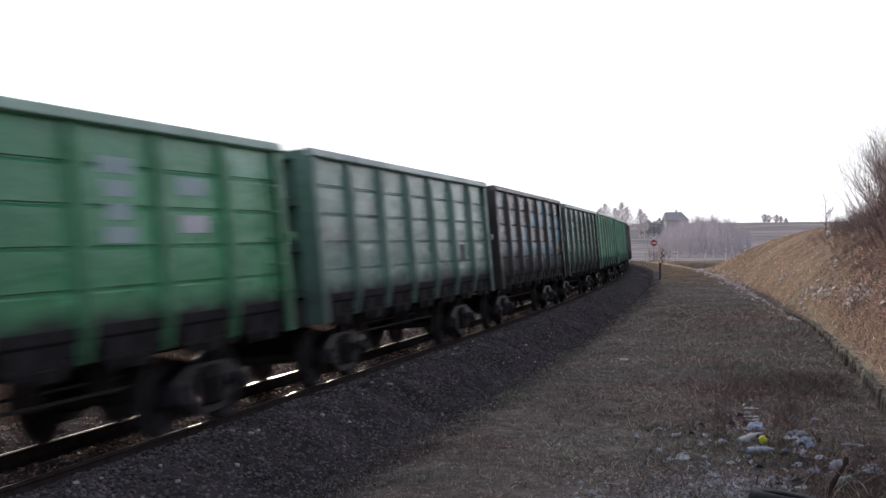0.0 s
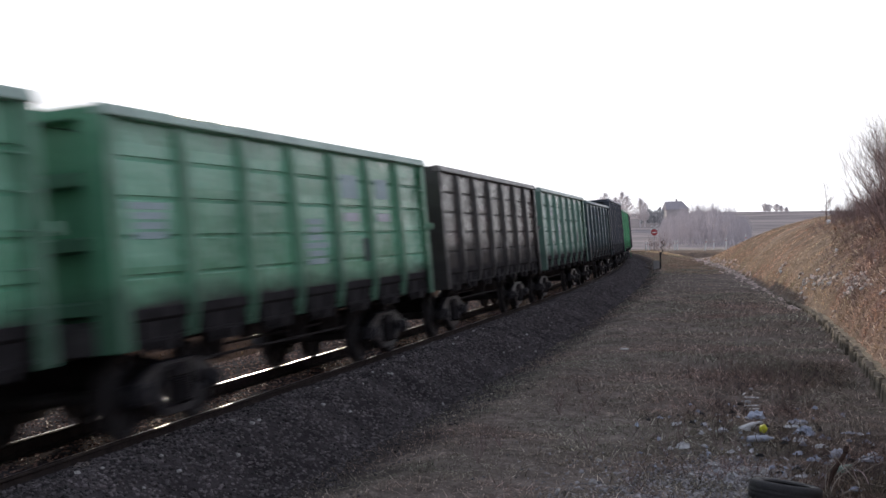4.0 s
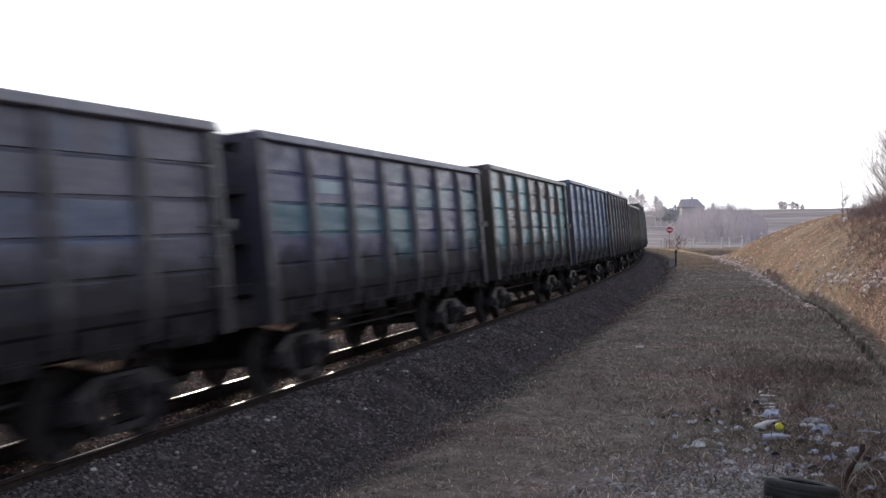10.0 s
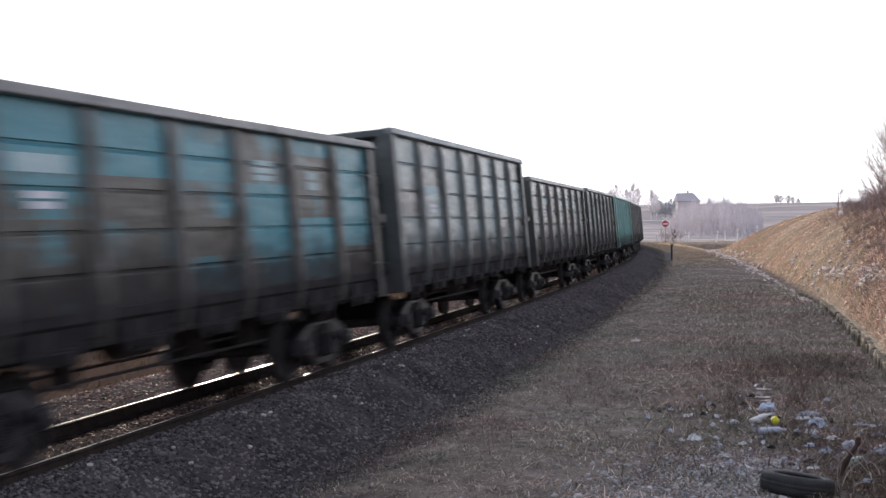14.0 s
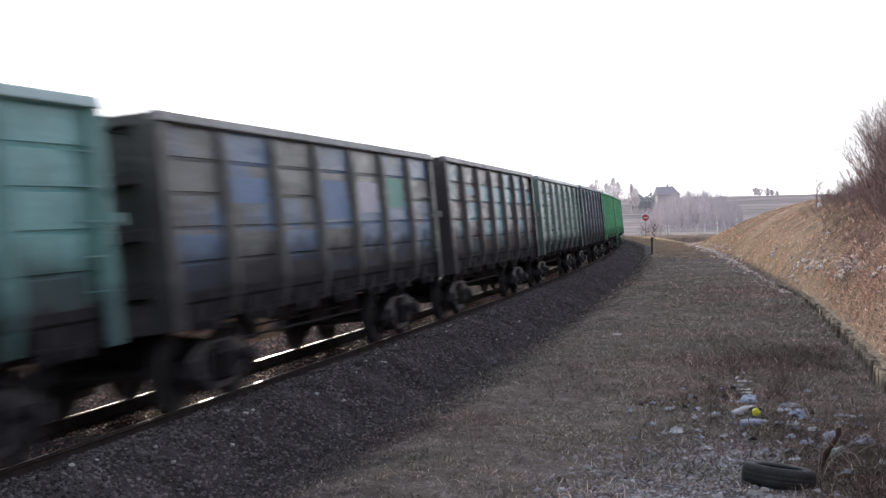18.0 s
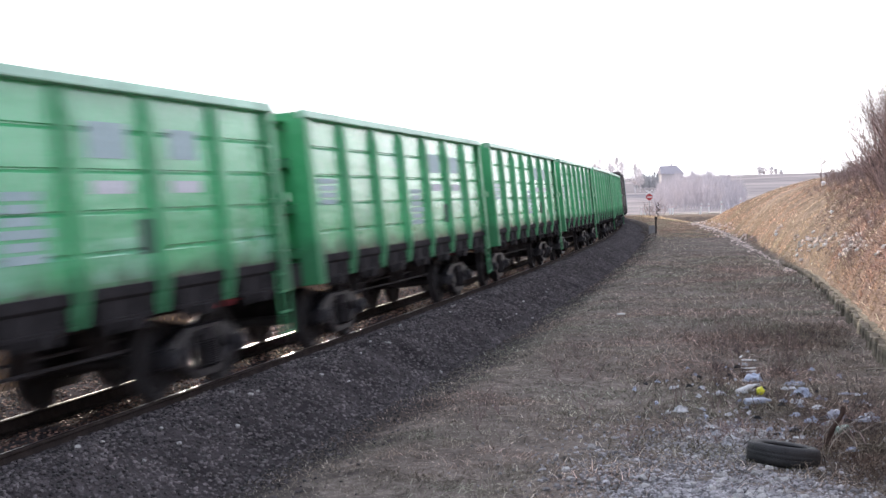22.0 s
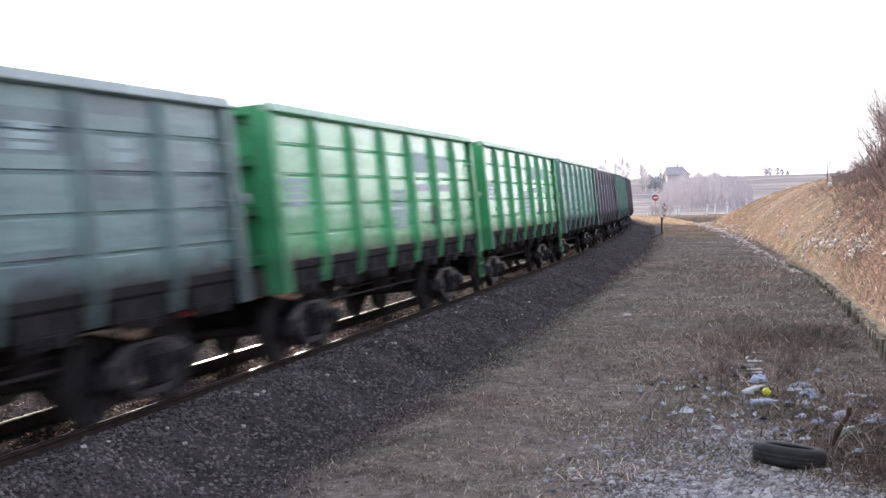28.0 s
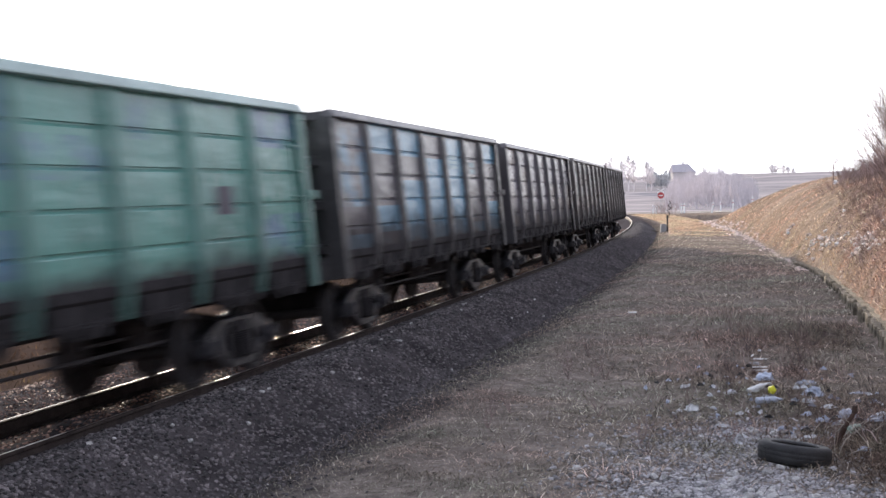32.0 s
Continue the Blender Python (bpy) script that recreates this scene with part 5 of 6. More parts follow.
def thicket(name, s, off, size, mat, label, seed):
    """Many low brambles, joined."""
    g = np.random.default_rng(seed)
    shapes = [bramble_arrays(seed + k) for k in range(4)]
    p = line_points(s, off, np.zeros(len(s)))
    p[:, 2] = ground_z(p[:, 0], p[:, 1])
    vs, fs, n = [], [], 0
    for i, (q, k) in enumerate(zip(p, size)):
        v, f = shapes[i % 4]
        a = g.uniform(0, 6.28)
        ca, sa = math.cos(a), math.sin(a)
        vs.append(np.stack([v[:, 0] * ca - v[:, 1] * sa, v[:, 0] * sa + v[:, 1] * ca, v[:, 2]], 1) * k + q)
        fs.append(f + n)
        n += len(v)
    me = bpy.data.meshes.new(name)
    me.from_pydata(np.concatenate(vs).tolist(), [], np.concatenate(fs).tolist())
    return tagged(part(name, me, mat), label, "brambles", kind="stuff")


g = np.random.default_rng(14)
n = 430
s_ = 18 + 58 * g.random(n)
o_ = np.interp(s_, [16, 38, 55, 76], [9.9, 10.1, 10.9, 11.6]) + 4.6 * g.random(n) ** 0.85 + np.abs(g.normal(0, 0.7, n)) - 0.3
thicket("brambles", s_, o_, g.uniform(0.5, 1.25, n), BARK, "low bare reddish-brown brambles over the bank", 14)


def tree(seed, height, mat, label, m, thick=1.0, depth=3):
    r = random.Random(seed)
    t = thing("tree", label, "tree", m=m)
    sh = Shape()
    p, d = Vector((0, 0, -0.3)), Vector((0, 0, 1))
    knots = []
    for i in range(7):
        d = (d + Vector((r.uniform(-0.08, 0.08), r.uniform(-0.08, 0.08), 0.2))).normalized()
        q = p + d * height * 0.125
        sh.tube(p, q, thick * 0.03 * height * (1 - i / 8) ** 1.2, thick * 0.03 * height * (1 - (i + 1) / 8) ** 1.2, n=6, caps=False)
        p = q
        knots.append((Vector(p), i))
    part("trunk", sh, mat, t)
    sh = Shape()
    for q, i in knots[1:]:
        for _ in range(4):
            a = r.uniform(0, 6.28)
            twig(sh, r, q, (math.cos(a), math.sin(a), r.uniform(0.3, 1.3)), height * r.uniform(0.16, 0.34) * (1 - 0.08 * i), thick * 0.013 * height * (1 - i / 9), 2, 0.25)
    part("crown", sh, mat, t, "bare branches without leaves")
    return t


for k, (s, o, h) in enumerate(((45, 12.4, 5.6), (48, 13.2, 5.2), (41, 11.9, 4.4), (55, 13.0, 3.4), (66, 13.6, 3.2), (77, 12.7, 2.6))):
    q = beside(s, o)
    tree(2 + k, h, BARK, "bare scrubby tree among the shrubs of the bank", Matrix.Translation((q.x, q.y, ground_at(q.x, q.y))), 0.6)


def ahead(ratio, dist):
    """A place at this distance ahead, ratio to the right of straight ahead."""
    return ratio * dist, dist


def far_tree(name, seed, height, wide, low, count, thick, bark, leaf, label, m, group=""):
    """A distant tree: a trunk and a loose crown of many short twigs in an uneven egg."""
    r = random.Random(seed)
    t = thing(name, label, "tree", group, m=m)
    sh = Shape()
    sh.tube((0, 0, -0.5), (r.uniform(-0.3, 0.3), 0, height * 0.75), 0.022 * height, 0.008 * height, n=5, caps=False)
    part("trunk", sh, bark, t)
    sh = Shape()
    for i in range(count):
        u = r.random()
        z = height * (low + (0.98 - low) * u)
        rad = wide * math.sqrt(max(0.02, 1 - (2 * u - 0.9) ** 2)) * (0.75 + 0.25 * math.sin(seed + 7 * u)) * math.sqrt(r.random())
        a = r.uniform(0, 6.28)
        c = Vector((math.cos(a) * rad, math.sin(a) * rad, z))
        d = Vector((math.cos(a) * 0.8, math.sin(a) * 0.8, r.uniform(0.3, 1.2))) + Vector((r.uniform(-0.4, 0.4), r.uniform(-0.4, 0.4), 0))
        sh.tube(c - d * 0.07 * height, c + d * 0.05 * height, thick, thick * 0.5, n=3, caps=False)
    part("crown", sh, leaf, t, "thin crown against the sky")
    return t


def on_slope(ratio, dist, rise):
    """A foot on the ground and the height whose top stands at this rise over the eye's level."""
    x, y = ahead(ratio, dist)
    z = ground_at(x, y)
    return Matrix.Translation((x, y, z)), 2.314 + rise * dist - z


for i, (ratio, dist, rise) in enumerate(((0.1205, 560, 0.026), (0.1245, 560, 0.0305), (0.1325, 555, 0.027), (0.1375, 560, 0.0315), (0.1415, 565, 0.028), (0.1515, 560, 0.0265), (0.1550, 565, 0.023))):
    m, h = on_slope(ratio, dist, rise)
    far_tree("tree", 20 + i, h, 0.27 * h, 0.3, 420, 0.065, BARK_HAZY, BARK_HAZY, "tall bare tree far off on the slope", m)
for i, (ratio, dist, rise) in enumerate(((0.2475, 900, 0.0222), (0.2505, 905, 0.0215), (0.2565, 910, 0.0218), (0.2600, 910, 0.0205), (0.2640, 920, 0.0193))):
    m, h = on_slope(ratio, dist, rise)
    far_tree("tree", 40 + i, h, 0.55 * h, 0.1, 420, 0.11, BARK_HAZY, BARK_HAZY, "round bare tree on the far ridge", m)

# conifers on the slope; their needles are paled to stand for haze
CONIFER_HAZY = mottled("hazy_needles", (0.36, 0.37, 0.385), (0.46, 0.47, 0.485), 2.0, 0.9, 0.0, 12, 0.5, 0.05)
r = random.Random(8)
for i in range(9):
    x, y = ahead(0.1525 + 0.0021 * i + r.uniform(-0.0006, 0.0006), 600 + r.uniform(-10, 10))
    h = 2.314 + r.uniform(0.0165, 0.0195) * y - ground_at(x, y)
    far_tree("conifer", 90 + i, h, 0.2 * h, 0.1, 120, 0.15, BARK_GREY, CONIFER_HAZY, "small hazy conifer far off on the slope", Matrix.Translation((x, y, ground_at(x, y))), "conifers on the slope")

# the wood in the hollow: many thin bare stems, haze put into their colour
g = np.random.default_rng(31)
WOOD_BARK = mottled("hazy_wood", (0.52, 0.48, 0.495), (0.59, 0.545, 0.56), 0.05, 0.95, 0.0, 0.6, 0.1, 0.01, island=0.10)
vs, fs = [], []
for i in range(600):
    d = 225 + 205 * g.random() ** 0.55
    ratio = 0.166 + 0.070 * g.random()
    x, y = ratio * d, d
    h = g.uniform(8.0, 11.5) * (0.12 + d / 440) * float(np.interp(ratio, [0.166, 0.175, 0.195, 0.222, 0.230, 0.236], [0.45, 0.85, 1.0, 0.95, 0.7, 0.4])) * (1 + 0.12 * math.sin(ratio * 520))
    z0 = ground_at(x, y) - 0.3 if i % 4 == 0 else z0
    for j in range(16):
        a, t, b0 = g.uniform(0, 6.28), g.uniform(0.0, 0.42), g.uniform(0, 0.55) * h
        if j == 0:
            t, b0 = 0.03, 0.0
        ln = (h - b0) * g.uniform(0.55, 1.0)
        dx, dy, dz = math.cos(a) * math.sin(t) * ln, math.sin(a) * math.sin(t) * ln, math.cos(t) * ln
        w = 0.06 if j == 0 else 0.035
        n = len(vs)
        vs += [(x - w, y, z0 + b0), (x + w, y + w, z0 + b0), (x + dx + 0.01, y + dy, z0 + b0 + dz), (x + dx - 0.01, y + dy, z0 + b0 + dz)]
        fs.append((n, n + 1, n + 2, n + 3))
me = bpy.data.meshes.new("wood")
me.from_pydata(vs, [], fs)
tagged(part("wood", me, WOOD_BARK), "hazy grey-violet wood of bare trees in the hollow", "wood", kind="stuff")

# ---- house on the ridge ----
# the slate is greyed and lightened: distance haze put into its colour
ROOF = mottled("hazy_slate", (0.40, 0.37, 0.39), (0.48, 0.45, 0.47), 1.0, 0.8, 0.0, 8, 0.3, 0.02, gloss=0.0)
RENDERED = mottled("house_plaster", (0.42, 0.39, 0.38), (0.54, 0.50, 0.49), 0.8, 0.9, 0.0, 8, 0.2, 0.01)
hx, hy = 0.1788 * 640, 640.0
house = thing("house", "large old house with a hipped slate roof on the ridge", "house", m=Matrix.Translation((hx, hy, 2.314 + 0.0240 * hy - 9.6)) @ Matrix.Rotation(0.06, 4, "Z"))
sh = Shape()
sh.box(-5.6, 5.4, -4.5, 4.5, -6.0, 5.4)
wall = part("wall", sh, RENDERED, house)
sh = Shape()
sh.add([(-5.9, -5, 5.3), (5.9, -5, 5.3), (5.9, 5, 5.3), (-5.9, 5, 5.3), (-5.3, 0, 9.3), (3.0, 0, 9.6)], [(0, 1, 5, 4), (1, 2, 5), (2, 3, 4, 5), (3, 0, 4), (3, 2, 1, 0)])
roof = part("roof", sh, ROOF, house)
sh = Shape()
sh.box(-0.4, 0.4, -0.3, 0.3, 8.6, 10.6)
part("chimney", sh, RENDERED, roof, m=Matrix.Translation((0.5, 0.5, 0)))

# ---- the level crossing ----
ASPHALT = mottled("old_asphalt", (0.10, 0.10, 0.10), (0.17, 0.165, 0.16), 0.6, 0.9, 0.0, 12, 0.3, 0.01)
way = [beside(186, -30), beside(187, -4), beside(188, 4), beside(189, 9), beside(196, 18), beside(215, 34), beside(260, 58), beside(330, 96)]
sh = Shape()
for i, c in enumerate(way):
    d = (way[min(i + 1, len(way) - 1)] - way[max(i - 1, 0)]).normalized()
    nrm = Vector((-d.y, d.x, 0)) * 2.6
    for q in (c + nrm, c - nrm):
        sh.v.append((q.x, q.y, max(ground_at(q.x, q.y), ground_at(c.x, c.y)) + 0.05 if i not in (1, 2) else -0.12))
sh.f += [(2 * i, 2 * i + 1, 2 * i + 3, 2 * i + 2) for i in range(len(way) - 1)]
tagged(part("road", sh, ASPHALT), "narrow grey asphalt road over the level crossing", "road", kind="structure")


def ring(sh, n, r, y0, y1, rot=0.0):
    pts = [(r * math.cos(2 * math.pi * (i + rot) / n), r * math.sin(2 * math.pi * (i + rot) / n)) for i in range(n)]
    return sh.prism(pts, y0, y1, "y")


sx, sy = 0.1622 * 168, 168.0
z = ground_at(sx, sy)
sign = thing("stop_sign", "red stop sign under a white crossing cross on a post", "road sign", m=Matrix.Translation((sx, sy, z)))
sh = Shape()
sh.tube((0, 0, -0.2), (0, 0, 3.35), 0.04, n=8)
part("post", sh, GREY_STEEL, sign)
plate_z = 2.314 - z
ob = part("disc", ring(Shape(), 8, 0.43, -0.07, -0.05, 0.5), RED_PAINT, sign, "red octagonal plate", Matrix.Translation((0, 0, plate_z)))
sh = Shape()
sh.box(-0.28, 0.28, -0.085, -0.072, -0.07, 0.07)
part("lettering", sh, WHITE_PAINT, ob, "white bar of lettering")
for a in (0.6, -0.6):
    sh = Shape()
    sh.box(-0.5, 0.5, -0.065, -0.05, -0.06, 0.06, Matrix.Rotation(a, 4, "Y"))
    part("cross_arm", sh, WHITE_PAINT, sign, "white crossing arm", Matrix.Translation((0, 0.02 * (a > 0), plate_z + 0.62)))

# white delineators with a dark reflector
sh = Shape()
sh.box(-0.075, 0.075, -0.05, 0.05, 0, 1)
sh.add([(-0.075, -0.05, 1), (0.075, -0.05, 1), (0.075, 0.05, 1), (-0.075, 0.05, 1), (-0.075, 0, 1.08), (0.075, 0, 1.08)], [(0, 1, 5, 4), (2, 3, 4, 5), (1, 2, 5), (3, 0, 4)])
post_mesh = sh.mesh("delineator")
sh = Shape()
sh.box(-0.077, 0.077, -0.053, 0.053, 0.80, 0.85)
band_mesh = sh.mesh("band")
for ratio, dist, h, tilt in ((0.1560, 185, 1.0, 0), (0.1586, 185, 0.95, 0), (0.1781, 186, 1.25, -3), (0.1801, 186, 1.25, 0), (0.2013, 184, 1.35, 8), (0.2080, 205, 1.20, 0), (0.2173, 184, 1.55, 2), (0.2326, 184, 1.95, 0)):
    x, y = ratio * dist, dist
    d = thing("delineator", "white road-edge post with a red reflector band", "marker post", "posts along the road",
              m=Matrix.Translation((x, y, ground_at(x, y))) @ Matrix.Rotation(radians(tilt), 4, "Y") @ Matrix.Rotation(0.5, 4, "Z") @ Matrix.Diagonal((1.25, 1.25, h * 1.08, 1)))
    part("pole", post_mesh, WHITE_PAINT, d)
    part("band", band_mesh, RED_PAINT, d)

# ---- beside the line ----
def grounded(x, y, rz=0.0, rx=0.0, ry=0.0, up=0.0):
    return pose(x, y, ground_at(x, y) + up, rx, ry, rz)


DARK_WOOD = mottled("tarred_wood", (0.018, 0.016, 0.015), (0.05, 0.042, 0.036), 5.0, 0.85, 0.0, 40, 0.4, 0.01)
CONCRETE = mottled("old_concrete", (0.22, 0.215, 0.215), (0.34, 0.33, 0.33), 2.0, 0.9, 0.0, 20, 0.4, 0.01)
sh = Shape()
sh.box(-0.06, 0.06, -0.05, 0.05, -0.2, 1.22)
sh.box(-0.09, 0.09, -0.07, -0.05, 1.0, 1.2)
thing("stake", "black wooden marker stake beside the line", "stake", m=grounded(16.0, 95.8), data=sh.mesh("stake", 0.01), mat=DARK_WOOD)
sh = Shape()
sh.prism([(-0.24, -0.1), (0.24, -0.1), (0.22, 0.52), (0.14, 0.60), (-0.14, 0.60), (-0.22, 0.52)], -0.12, 0.12, "y")
thing("marker_block", "weathered grey concrete marker block in the grass", "marker", m=grounded(15.9, 97.0), data=sh.mesh("marker_block", 0.02), mat=CONCRETE)
sh = Shape()
sh.box(-0.7, 0.7, -0.11, 0.11, 0, 0.16)
old = sh.mesh("old_sleeper", 0.015)
for x, y, rz, ry in ((15.45, 99.5, 25, 14),):
    thing("old_sleeper", "discarded dark wooden sleeper lying by the line", "sleeper", "discarded sleepers", m=grounded(x, y, rz, 0, ry, 0.1), data=old, mat=SLEEPER)
sh = Shape()
pts = [Vector((0, 0, -0.1)), Vector((0.1, 0, 0.4)), Vector((-0.2, 0, 0.75)), Vector((0.28, 0, 1.05)), Vector((-0.12, 0, 1.4)), Vector((0.22, 0, 1.65)), Vector((0.05, 0, 1.95))]
for a, b in zip(pts, pts[1:]):
    sh.tube(a, b, 0.05, 0.045, n=6)
thing("bent_stump", "dark crooked stump by the crossing", "stump", m=grounded(0.1683 * 160, 160), data=sh, mat=DARK_WOOD)
for k, (ratio, dist) in enumerate(((0.1677, 172), (0.1648, 176), (0.161, 180), (0.171, 178))):
    x, y = ratio * dist, dist
    thing("bush", "bare brown shrub by the crossing", "bush", m=grounded(x, y, k * 70), data=BUSHES[2], mat=BARK)

# ---- rubbish tipped in front of the camera ----
GRAVEL = mottled("tipped_gravel", (0.20, 0.195, 0.20), (0.44, 0.425, 0.43), 5.0, 0.9, 0.0, 30, 0.5, 0.01, island=0.6, gloss=0.1)
g = np.random.default_rng(51)
n = 30000
x = np.concatenate([g.normal(2.45, 0.72, n - 4000), g.normal(3.3, 0.35, 4000)])
y = np.concatenate([8.0 + np.abs(g.normal(0, 2.5, n - 4000)), g.normal(14.0, 0.5, 4000)])
p = np.stack([x, y, ground_z(x, y) + 0.005], 1)
tagged(strew("gravel", p, g.uniform(0.010, 0.045, n) * (1 + (g.random(n) > 0.93)), GRAVEL, None, 9), "heap of tipped pale gravel and broken mortar", "gravel", kind="stuff")
for i in range(150):
    x, y = (float(g.normal(2.4, 0.7)), float(9.0 + abs(g.normal(0, 1.9)))) if i % 6 else (float(g.normal(3.3, 0.3)), float(g.normal(14.0, 0.4)))
    k = float(g.uniform(0.045, 0.11))
    thing("rubble_lump", "pale lump of broken mortar on the gravel heap", "stone", "lumps on the heap",
          m=Matrix.Translation((x, y, ground_at(x, y) + 0.2 * k)) @ Matrix.Rotation(i * 1.7, 4, "Z") @ Matrix.Rotation(0.4 * (i % 3 - 1), 4, "X") @ Matrix.Scale(k, 4), data=single[i % 4], mat=PALE_STONE)

# tyre, lying flat: tread, sidewalls, open middle
sh = Shape()
prof = [(0.19, -0.065), (0.205, -0.085), (0.27, -0.095), (0.305, -0.075), (0.315, -0.03), (0.312, -0.022), (0.315, -0.014), (0.318, 0.0), (0.315, 0.014), (0.312, 0.022), (0.315, 0.03), (0.305, 0.075), (0.27, 0.095), (0.205, 0.085), (0.19, 0.065), (0.225, 0.06), (0.29, 0.05), (0.29, -0.05), (0.225, -0.06)]
n, k = 40, len(prof)
for i in range(n):
    a = 2 * math.pi * i / n
    for q, zz in prof:
        sh.v.append((q * math.cos(a), q * math.sin(a), zz))
for i in range(n):
    for j in range(k):
        sh.f.append((i * k + j, ((i + 1) % n) * k + j, ((i + 1) % n) * k + (j + 1) % k, i * k + (j + 1) % k))
tyre_mesh = sh.mesh("tyre", smooth_faces=True)
thing("tyre", "worn black car tyre dumped on the rubble", "tyre", m=grounded(3.27, 12.42, 0, -4, 8, 0.075) @ Matrix.Diagonal((1.10, 1.10, 1.05, 1)), data=tyre_mesh, mat=RUBBER)

PLASTIC_WHITE = mottled("white_plastic", (0.46, 0.47, 0.47), (0.66, 0.67, 0.68), 6.0, 0.35, 0.0, 30, 0.2, 0.01)
PLASTIC_BLUE = mottled("bluish_film", (0.32, 0.37, 0.48), (0.48, 0.53, 0.63), 6.0, 0.3, 0.0, 30, 0.3, 0.01)
PLASTIC_GREY = mottled("grey_film", (0.22, 0.23, 0.28), (0.38, 0.39, 0.44), 6.0, 0.4, 0.0, 30, 0.3, 0.01)
PLASTIC_GREEN = mottled("green_plastic", (0.30, 0.42, 0.34), (0.46, 0.56, 0.48), 6.0, 0.25, 0.0, 30, 0.2, 0.01)
YELLOW = mottled("yellow_plastic", (0.62, 0.62, 0.03), (0.80, 0.80, 0.08), 6.0, 0.4, 0.0, 30, 0.1, 0.01)


def bottle(mat, label, m, length=0.30, r=0.042):
    t = thing("bottle", label, "bottle", m=m)
    sh = Shape()
    prof = [(-0.5, 0.75), (-0.46, 1.0), (-0.1, 1.0), (-0.05, 0.9), (0.0, 1.0), (0.2, 1.0), (0.36, 0.5), (0.44, 0.33), (0.46, 0.33)]
    n = 12
    for a, ra in prof:
        sh.v += [(r * ra * math.cos(6.2832 * i / n), a * length, r + r * ra * math.sin(6.2832 * i / n)) for i in range(n)]
    sh.f += [(j * n + i, (j + 1) * n + i, (j + 1) * n + (i + 1) % n, j * n + (i + 1) % n) for j in range(len(prof) - 1) for i in range(n)]
    sh.f += [tuple(range(n)), tuple(range(len(sh.v) - 1, len(sh.v) - n - 1, -1))]
    part("body", sh, mat, t)
    sh = Shape()
    sh.tube((0, 0.45 * length, r), (0, 0.5 * length, r), r * 0.4, n=10)
    part("cap", sh, WHITE_PAINT, t)
    return t


def bag_mesh(seed, lx, ly, h):
    """A crumpled film: a creased sheet folded over itself."""
    sh = Shape()
    nx, ny = 11, 8
    for layer in (0, 1):
        b = len(sh.v)
        for j in range(ny):
            for i in range(nx):
                u, v = i / (nx - 1) - 0.5, j / (ny - 1) - 0.5
                edge = max(0.0, 1 - (2 * abs(u)) ** 3) * max(0.0, 1 - (2 * abs(v)) ** 3)
                c = noise.noise((u * 5 + seed, v * 5, seed * 1.3)) * 0.5 + noise.noise((u * 11, v * 11 + seed, seed)) * 0.3
                wob = 1 + 0.3 * noise.noise((u * 3, v * 3, seed + 9))
                sh.v.append((u * lx * wob + 0.25 * lx * noise.noise((u * 4 + seed, v * 4, 5.0)), v * ly * wob + 0.4 * ly * noise.noise((u * 4, v * 4 + seed, 8.0)), 0.004 + edge * h * (0.55 + 0.7 * c) * (1.5 if layer else 0.1)))
        quad = [(b + j * nx + i, b + j * nx + i + 1, b + (j + 1) * nx + i + 1, b + (j + 1) * nx + i) for j in range(ny - 1) for i in range(nx - 1)]
        sh.f += quad if layer else [q[::-1] for q in quad]
    return sh.mesh("bag")


def bag(seed, x, y, lx, ly, h, rz, mat, label):
    thing("plastic_bag", label, "rubbish", "rubbish by the heap", m=grounded(x, y, rz, 0, 0, 0.005), data=bag_mesh(seed, 0.60 * lx, 0.62 * ly, 0.62 * h), mat=mat)


bag(1, 2.88, 15.67, 0.26, 0.20, 0.13, 20, PLASTIC_WHITE, "crumpled white plastic bag on dead grass")
bag(2, 2.72, 15.6, 0.14, 0.10, 0.05, 70, PLASTIC_WHITE, "scrap of white plastic on dead grass")
bag(3, 4.59, 16.48, 0.34, 0.30, 0.22, 40, PLASTIC_BLUE, "crumpled bluish plastic film")
bag(4, 4.55, 14.96, 0.36, 0.30, 0.16, 10, PLASTIC_GREY, "crumpled grey plastic film")
bag(5, 4.80, 14.6, 0.50, 0.26, 0.09, 0, PLASTIC_GREY, "flattened grey plastic film")
bag(6, 4.33, 15.92, 0.16, 0.14, 0.09, 0, PLASTIC_WHITE, "small ball of white plastic")
bag(7, 4.3, 17.9, 0.42, 0.3, 0.18, 15, PLASTIC_BLUE, "crumpled bluish plastic film")
bag(8, 4.75, 17.4, 0.4, 0.25, 0.10, -20, PLASTIC_GREY, "torn grey plastic film")
bag(9, 5.19, 16.57, 0.4, 0.12, 0.04, 0, PLASTIC_GREY, "strip of grey plastic film")
bag(10, 3.4, 15.36, 0.20, 0.12, 0.06, 30, PLASTIC_WHITE, "scrap of white plastic on dead grass")
bag(11, 3.03, 14.6, 0.26, 0.10, 0.05, -50, PLASTIC_WHITE, "scrap of white plastic on dead grass")
bag(12, 3.55, 16.6, 0.32, 0.12, 0.06, 10, PLASTIC_WHITE, "strip of white plastic")
bag(13, 3.9, 14.4, 0.24, 0.2, 0.07, 0, PLASTIC_GREY, "scrap of grey film")
bag(14, 3.1, 13.9, 0.2, 0.14, 0.06, 90, PLASTIC_WHITE, "scrap of white plastic on gravel")
bag(15, 4.15, 15.2, 0.2, 0.16, 0.06, 50, PLASTIC_BLUE, "scrap of bluish film")
bag(16, 4.5, 15.5, 0.3, 0.15, 0.08, 20, PLASTIC_WHITE, "scrap of white plastic")
scraps = [bag_mesh(30 + k, 0.13, 0.055, 0.06) for k in range(4)]
g = np.random.default_rng(61)
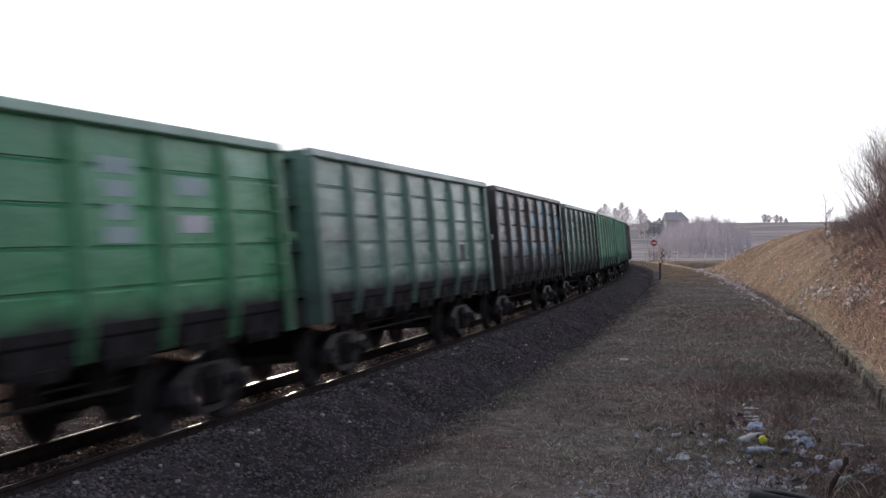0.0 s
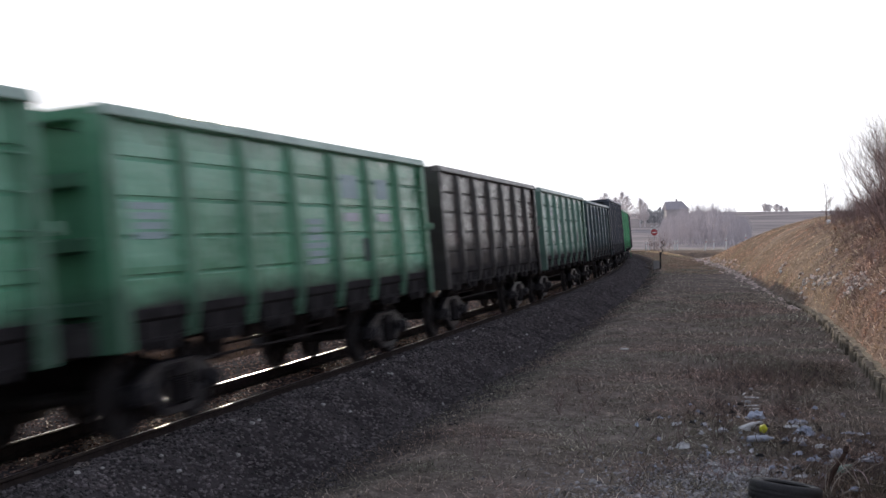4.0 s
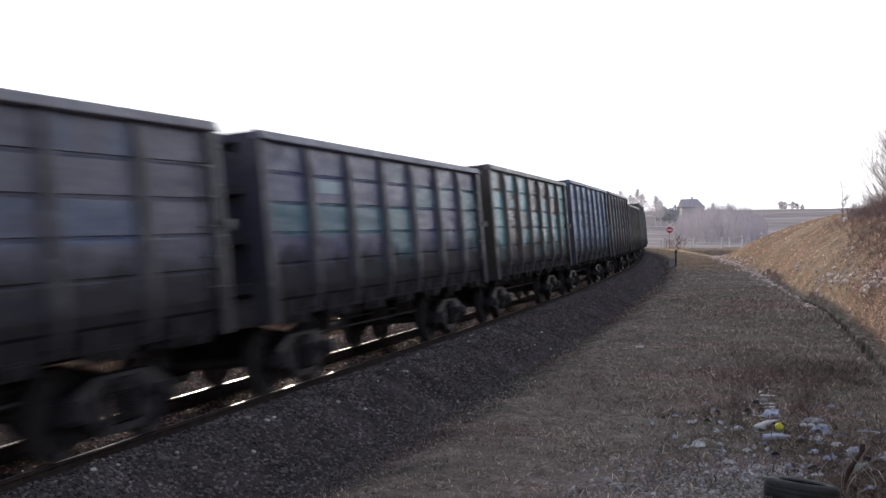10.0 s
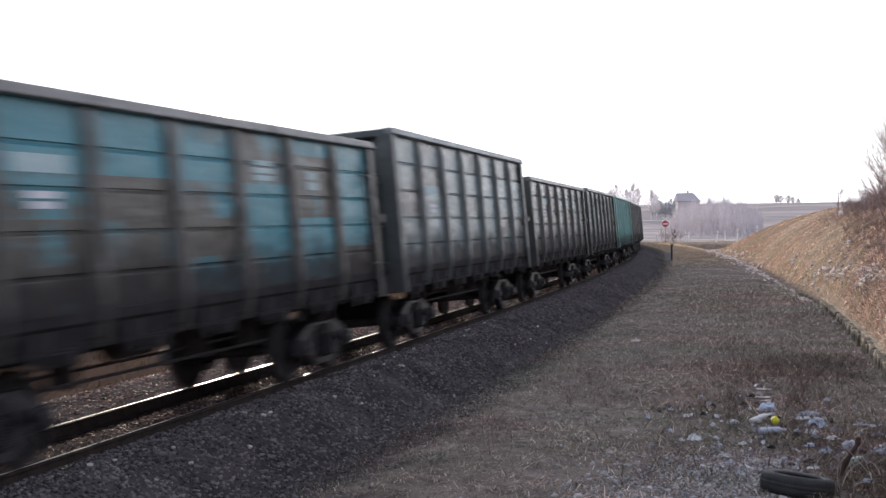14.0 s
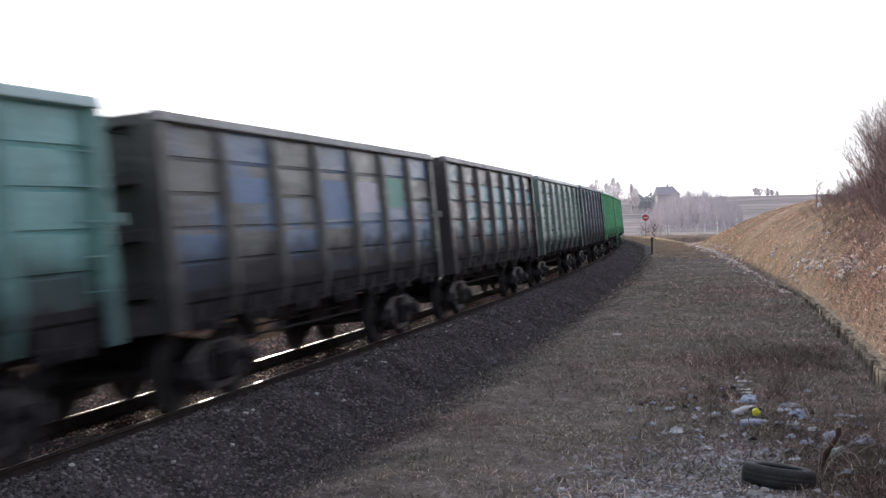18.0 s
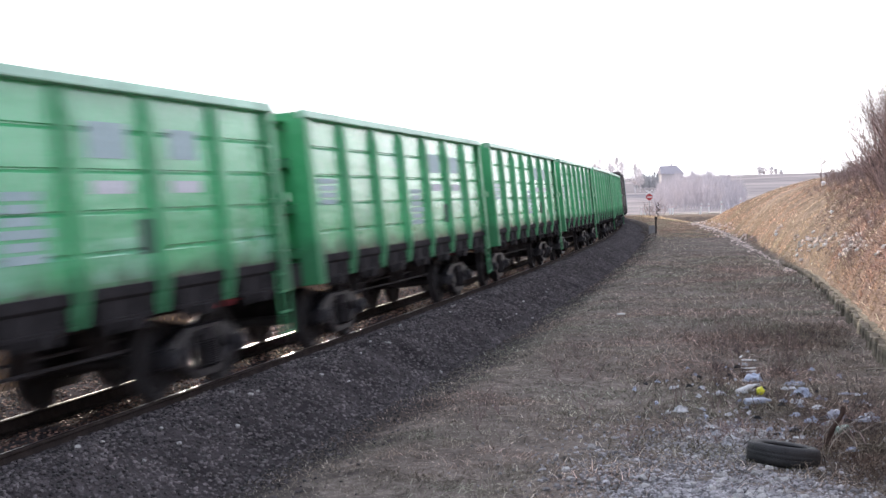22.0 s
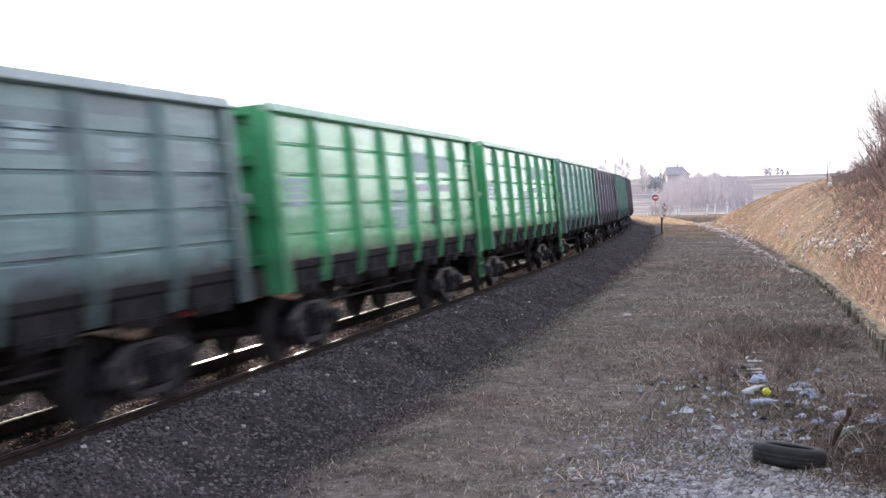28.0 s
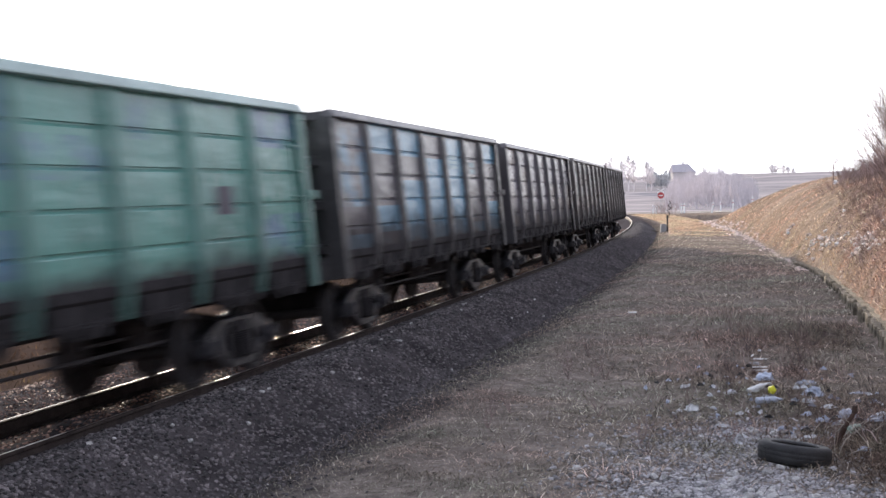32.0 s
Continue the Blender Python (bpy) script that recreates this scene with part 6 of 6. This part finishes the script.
for i in range(150):
    x, y = float(g.normal(4.2, 0.85)), float(g.normal(15.6, 1.9))
    if y < 12.6 or x > 0.35 * y or x < 2.3:
        continue
    thing("scrap", "small torn scrap of plastic in the rubbish", "rubbish", "scraps of rubbish",
          m=grounded(x, y, float(g.uniform(0, 360)), float(g.uniform(-45, 45)), 0, 0.03) @ Matrix.Scale(float(g.uniform(0.28, 0.85)), 4), data=scraps[i % 4],
          mat=(PLASTIC_WHITE, PLASTIC_GREY, PLASTIC_BLUE, WHITE_MARK, RUBBER)[i % 5])
bottle(PLASTIC_WHITE, "white plastic bottle lying in the rubbish", grounded(3.94, 16.75, -60, 12), 0.34, 0.04)
bottle(PLASTIC_BLUE, "clear bluish plastic bottle lying in the rubbish", grounded(3.90, 15.97, -78), 0.36, 0.042)
bottle(PLASTIC_GREEN, "pale green plastic bottle in the rubbish", grounded(4.38, 14.1, -50), 0.30, 0.05)
sh = Shape()
me = stone_mesh("ball", 3, 0.9)
thing("yellow_tub", "bright yellow plastic tub in the rubbish", "rubbish", m=grounded(4.04, 16.45, 0, 0, 0, 0.06) @ Matrix.Scale(0.145, 4), data=me, mat=YELLOW)
sh = Shape()
sh.box(-0.11, 0.11, -0.013, 0.013, 0, 0.018)
slat = sh.mesh("slat", 0.003)
for x, y, rz in ((4.49, 18.95, 5), (4.41, 18.6, 3), (4.77, 20.1, -20), (4.74, 20.5, 70)):
    thing("slat", "pale wooden slat lying on the grass", "wood scrap", "slats", m=grounded(x, y, rz, 0, 0, 0.04), data=slat, mat=WHITE_PAINT)
sh = Shape()
sh.box(-0.085, 0.085, -0.04, 0.04, 0, 0.03)
thing("scrap", "small white scrap lying on the grass", "rubbish", m=grounded(3.94, 28.3, 10, 0, 0, 0.05), data=sh.mesh("scrap", 0.004), mat=WHITE_PAINT)
DARK_BRANCH = mottled("wet_brown_wood", (0.035, 0.022, 0.018), (0.09, 0.055, 0.042), 8.0, 0.8, 0.0, 50, 0.4, 0.01, gloss=0.2)
sh = Shape()
for a, b, q in (((0, 0, -0.05), (0.12, -0.05, 0.22), 0.03), ((0.12, -0.05, 0.22), (0.22, -0.03, 0.36), 0.024), ((0.22, -0.03, 0.36), (0.24, 0.0, 0.42), 0.028)):
    sh.tube(a, b, q, q * 0.9, n=8)
thing("branch", "broken brown branch sticking out of the rubbish", "branch", m=grounded(3.84, 13.15, 0), data=sh, mat=DARK_BRANCH)
# tangled dark stalks round the rubbish
g = np.random.default_rng(71)
n = 15000
x = np.concatenate([g.normal(4.1, 0.9, n // 3), g.normal(6.3, 0.8, n // 3), g.normal(4.3, 0.4, n // 3)])
y = np.concatenate([g.normal(15.2, 2.2, n // 3), g.normal(23.3, 1.5, n // 3), g.normal(12.8, 0.9, n // 3)])
s, o = line_coords(x, y)
keep = (o < 9.2) & (y > 11.0)
PALE_STEM = mottled("pale_stem", (0.34, 0.30, 0.25), (0.52, 0.47, 0.40), 8.0, 0.8, 0.0, 40, 0.2, 0.01, gloss=0.1)
BRAMBLE = mottled("bramble_stem", (0.075, 0.056, 0.051), (0.25, 0.192, 0.172), 5.0, 0.85, 0.0, 40, 0.2, 0.01, island=0.6, gloss=0.1)
TANGLE = straw_material("dark_stalks", [(0.0, (0.060, 0.048, 0.044)), (0.6, (0.17, 0.136, 0.122)), (1.0, (0.40, 0.335, 0.30))])
blades("stalks", s[keep], o[keep], g.uniform(0.08, 0.32, keep.sum()), g.uniform(0.003, 0.007, keep.sum()), TANGLE, "tangled dark dead stalks round the rubbish", 1.35)
g = np.random.default_rng(77)
n = 84
x = np.concatenate([g.normal(6.0, 0.75, 34), g.normal(4.9, 0.75, 28), g.normal(4.4, 0.55, 22)])
y = np.concatenate([g.normal(23.2, 1.1, 34), g.normal(18.4, 1.7, 28), g.normal(14.2, 1.2, 22)])
s, o = line_coords(x, y)
keep = (o < 9.1) & (y > 11.8)
thicket("brambles", s[keep], o[keep], g.uniform(0.25, 0.6, n)[keep], BRAMBLE, "dark bare brambles among the rubbish", 21)
# long pale stems bent over the rubbish
r = random.Random(33)
for i in range(42):
    sh = Shape()
    x, y = (r.gauss(4.2, 0.35), r.gauss(13.4, 0.7)) if i % 3 else (r.gauss(5.3, 0.5), r.gauss(20.5, 1.2))
    p, d = Vector((0, 0, 0)), Vector((r.uniform(-1, 1), r.uniform(-0.7, 0.7), r.uniform(0.2, 1.1))).normalized()
    ln = r.uniform(0.22, 0.6)
    for k in range(5):
        q = p + d * ln / 5
        sh.tube(p, q, 0.0055 - 0.0008 * k, 0.0047 - 0.0008 * k, n=4, caps=False)
        d = (d + Vector((r.uniform(-0.2, 0.2), r.uniform(-0.2, 0.2), -0.18))).normalized()
        p = q
    thing("stem", "long pale dead stem bent over the rubbish", "weed", "dead stems", m=grounded(x, y), data=sh.mesh("stem"), mat=PALE_STEM if i % 4 else BARK)
# dead weeds that stand up from the grass
for k in range(3):
    r = random.Random(70 + k)
    sh = Shape()
    for i in range(5):
        twig(sh, r, (r.uniform(-0.004, 0.004), r.uniform(-0.004, 0.004), -0.02), (r.uniform(-0.8, 0.8), r.uniform(-0.8, 0.8), 1), r.uniform(0.2, 0.45), 0.004, 1, 0.45)
    weed = sh.mesh("weed")
    for i in range(16):
        x, y = (1.93, 13.5) if i == 0 and k == 0 else (r.uniform(0.2, 6.0), r.uniform(11, 26))
        if line_coords(np.array([x]), np.array([y]))[1][0] < 4.4 or line_coords(np.array([x]), np.array([y]))[1][0] > 9.2:
            continue
        thing("weed", "dead brown weed stalks in the grass", "weed", "dead weeds", m=grounded(x, y, r.uniform(0, 360)), data=weed, mat=BARK)


# ---- what moves ----
def train_at(t):
    """The middle of the last wagon along the line at t seconds: the train gathers speed."""
    return 585.02 - 15.4062 * t - 0.0143242 * t * t - 0.000205604 * t ** 3


def motions():
    times = [i * 1.0 for i in range(33)]
    for i, w in enumerate(WAGONS):
        walk(w, [(t, line_pose(train_at(t) - PITCH * i)) for t in times])
    # all wheels roll alike: the two of the first bogie are keyed, the others follow the same curves
    steps = [k / FPS for k in range(32 * FPS + 1)]
    for j, m in enumerate(WHEEL_AT):
        walk(WHEELSETS[j], [(t, m @ Matrix.Rotation((train_at(0) - train_at(t)) / 0.4785, 4, "X")) for t in steps])
        keys = WHEELSETS[j].animation_data
        for ob in WHEELSETS[j + 2::2]:
            ob.rotation_mode = "QUATERNION"
            own = ob.animation_data_create()
            own.action = keys.action
            own.action_slot = keys.action_slot


motions()
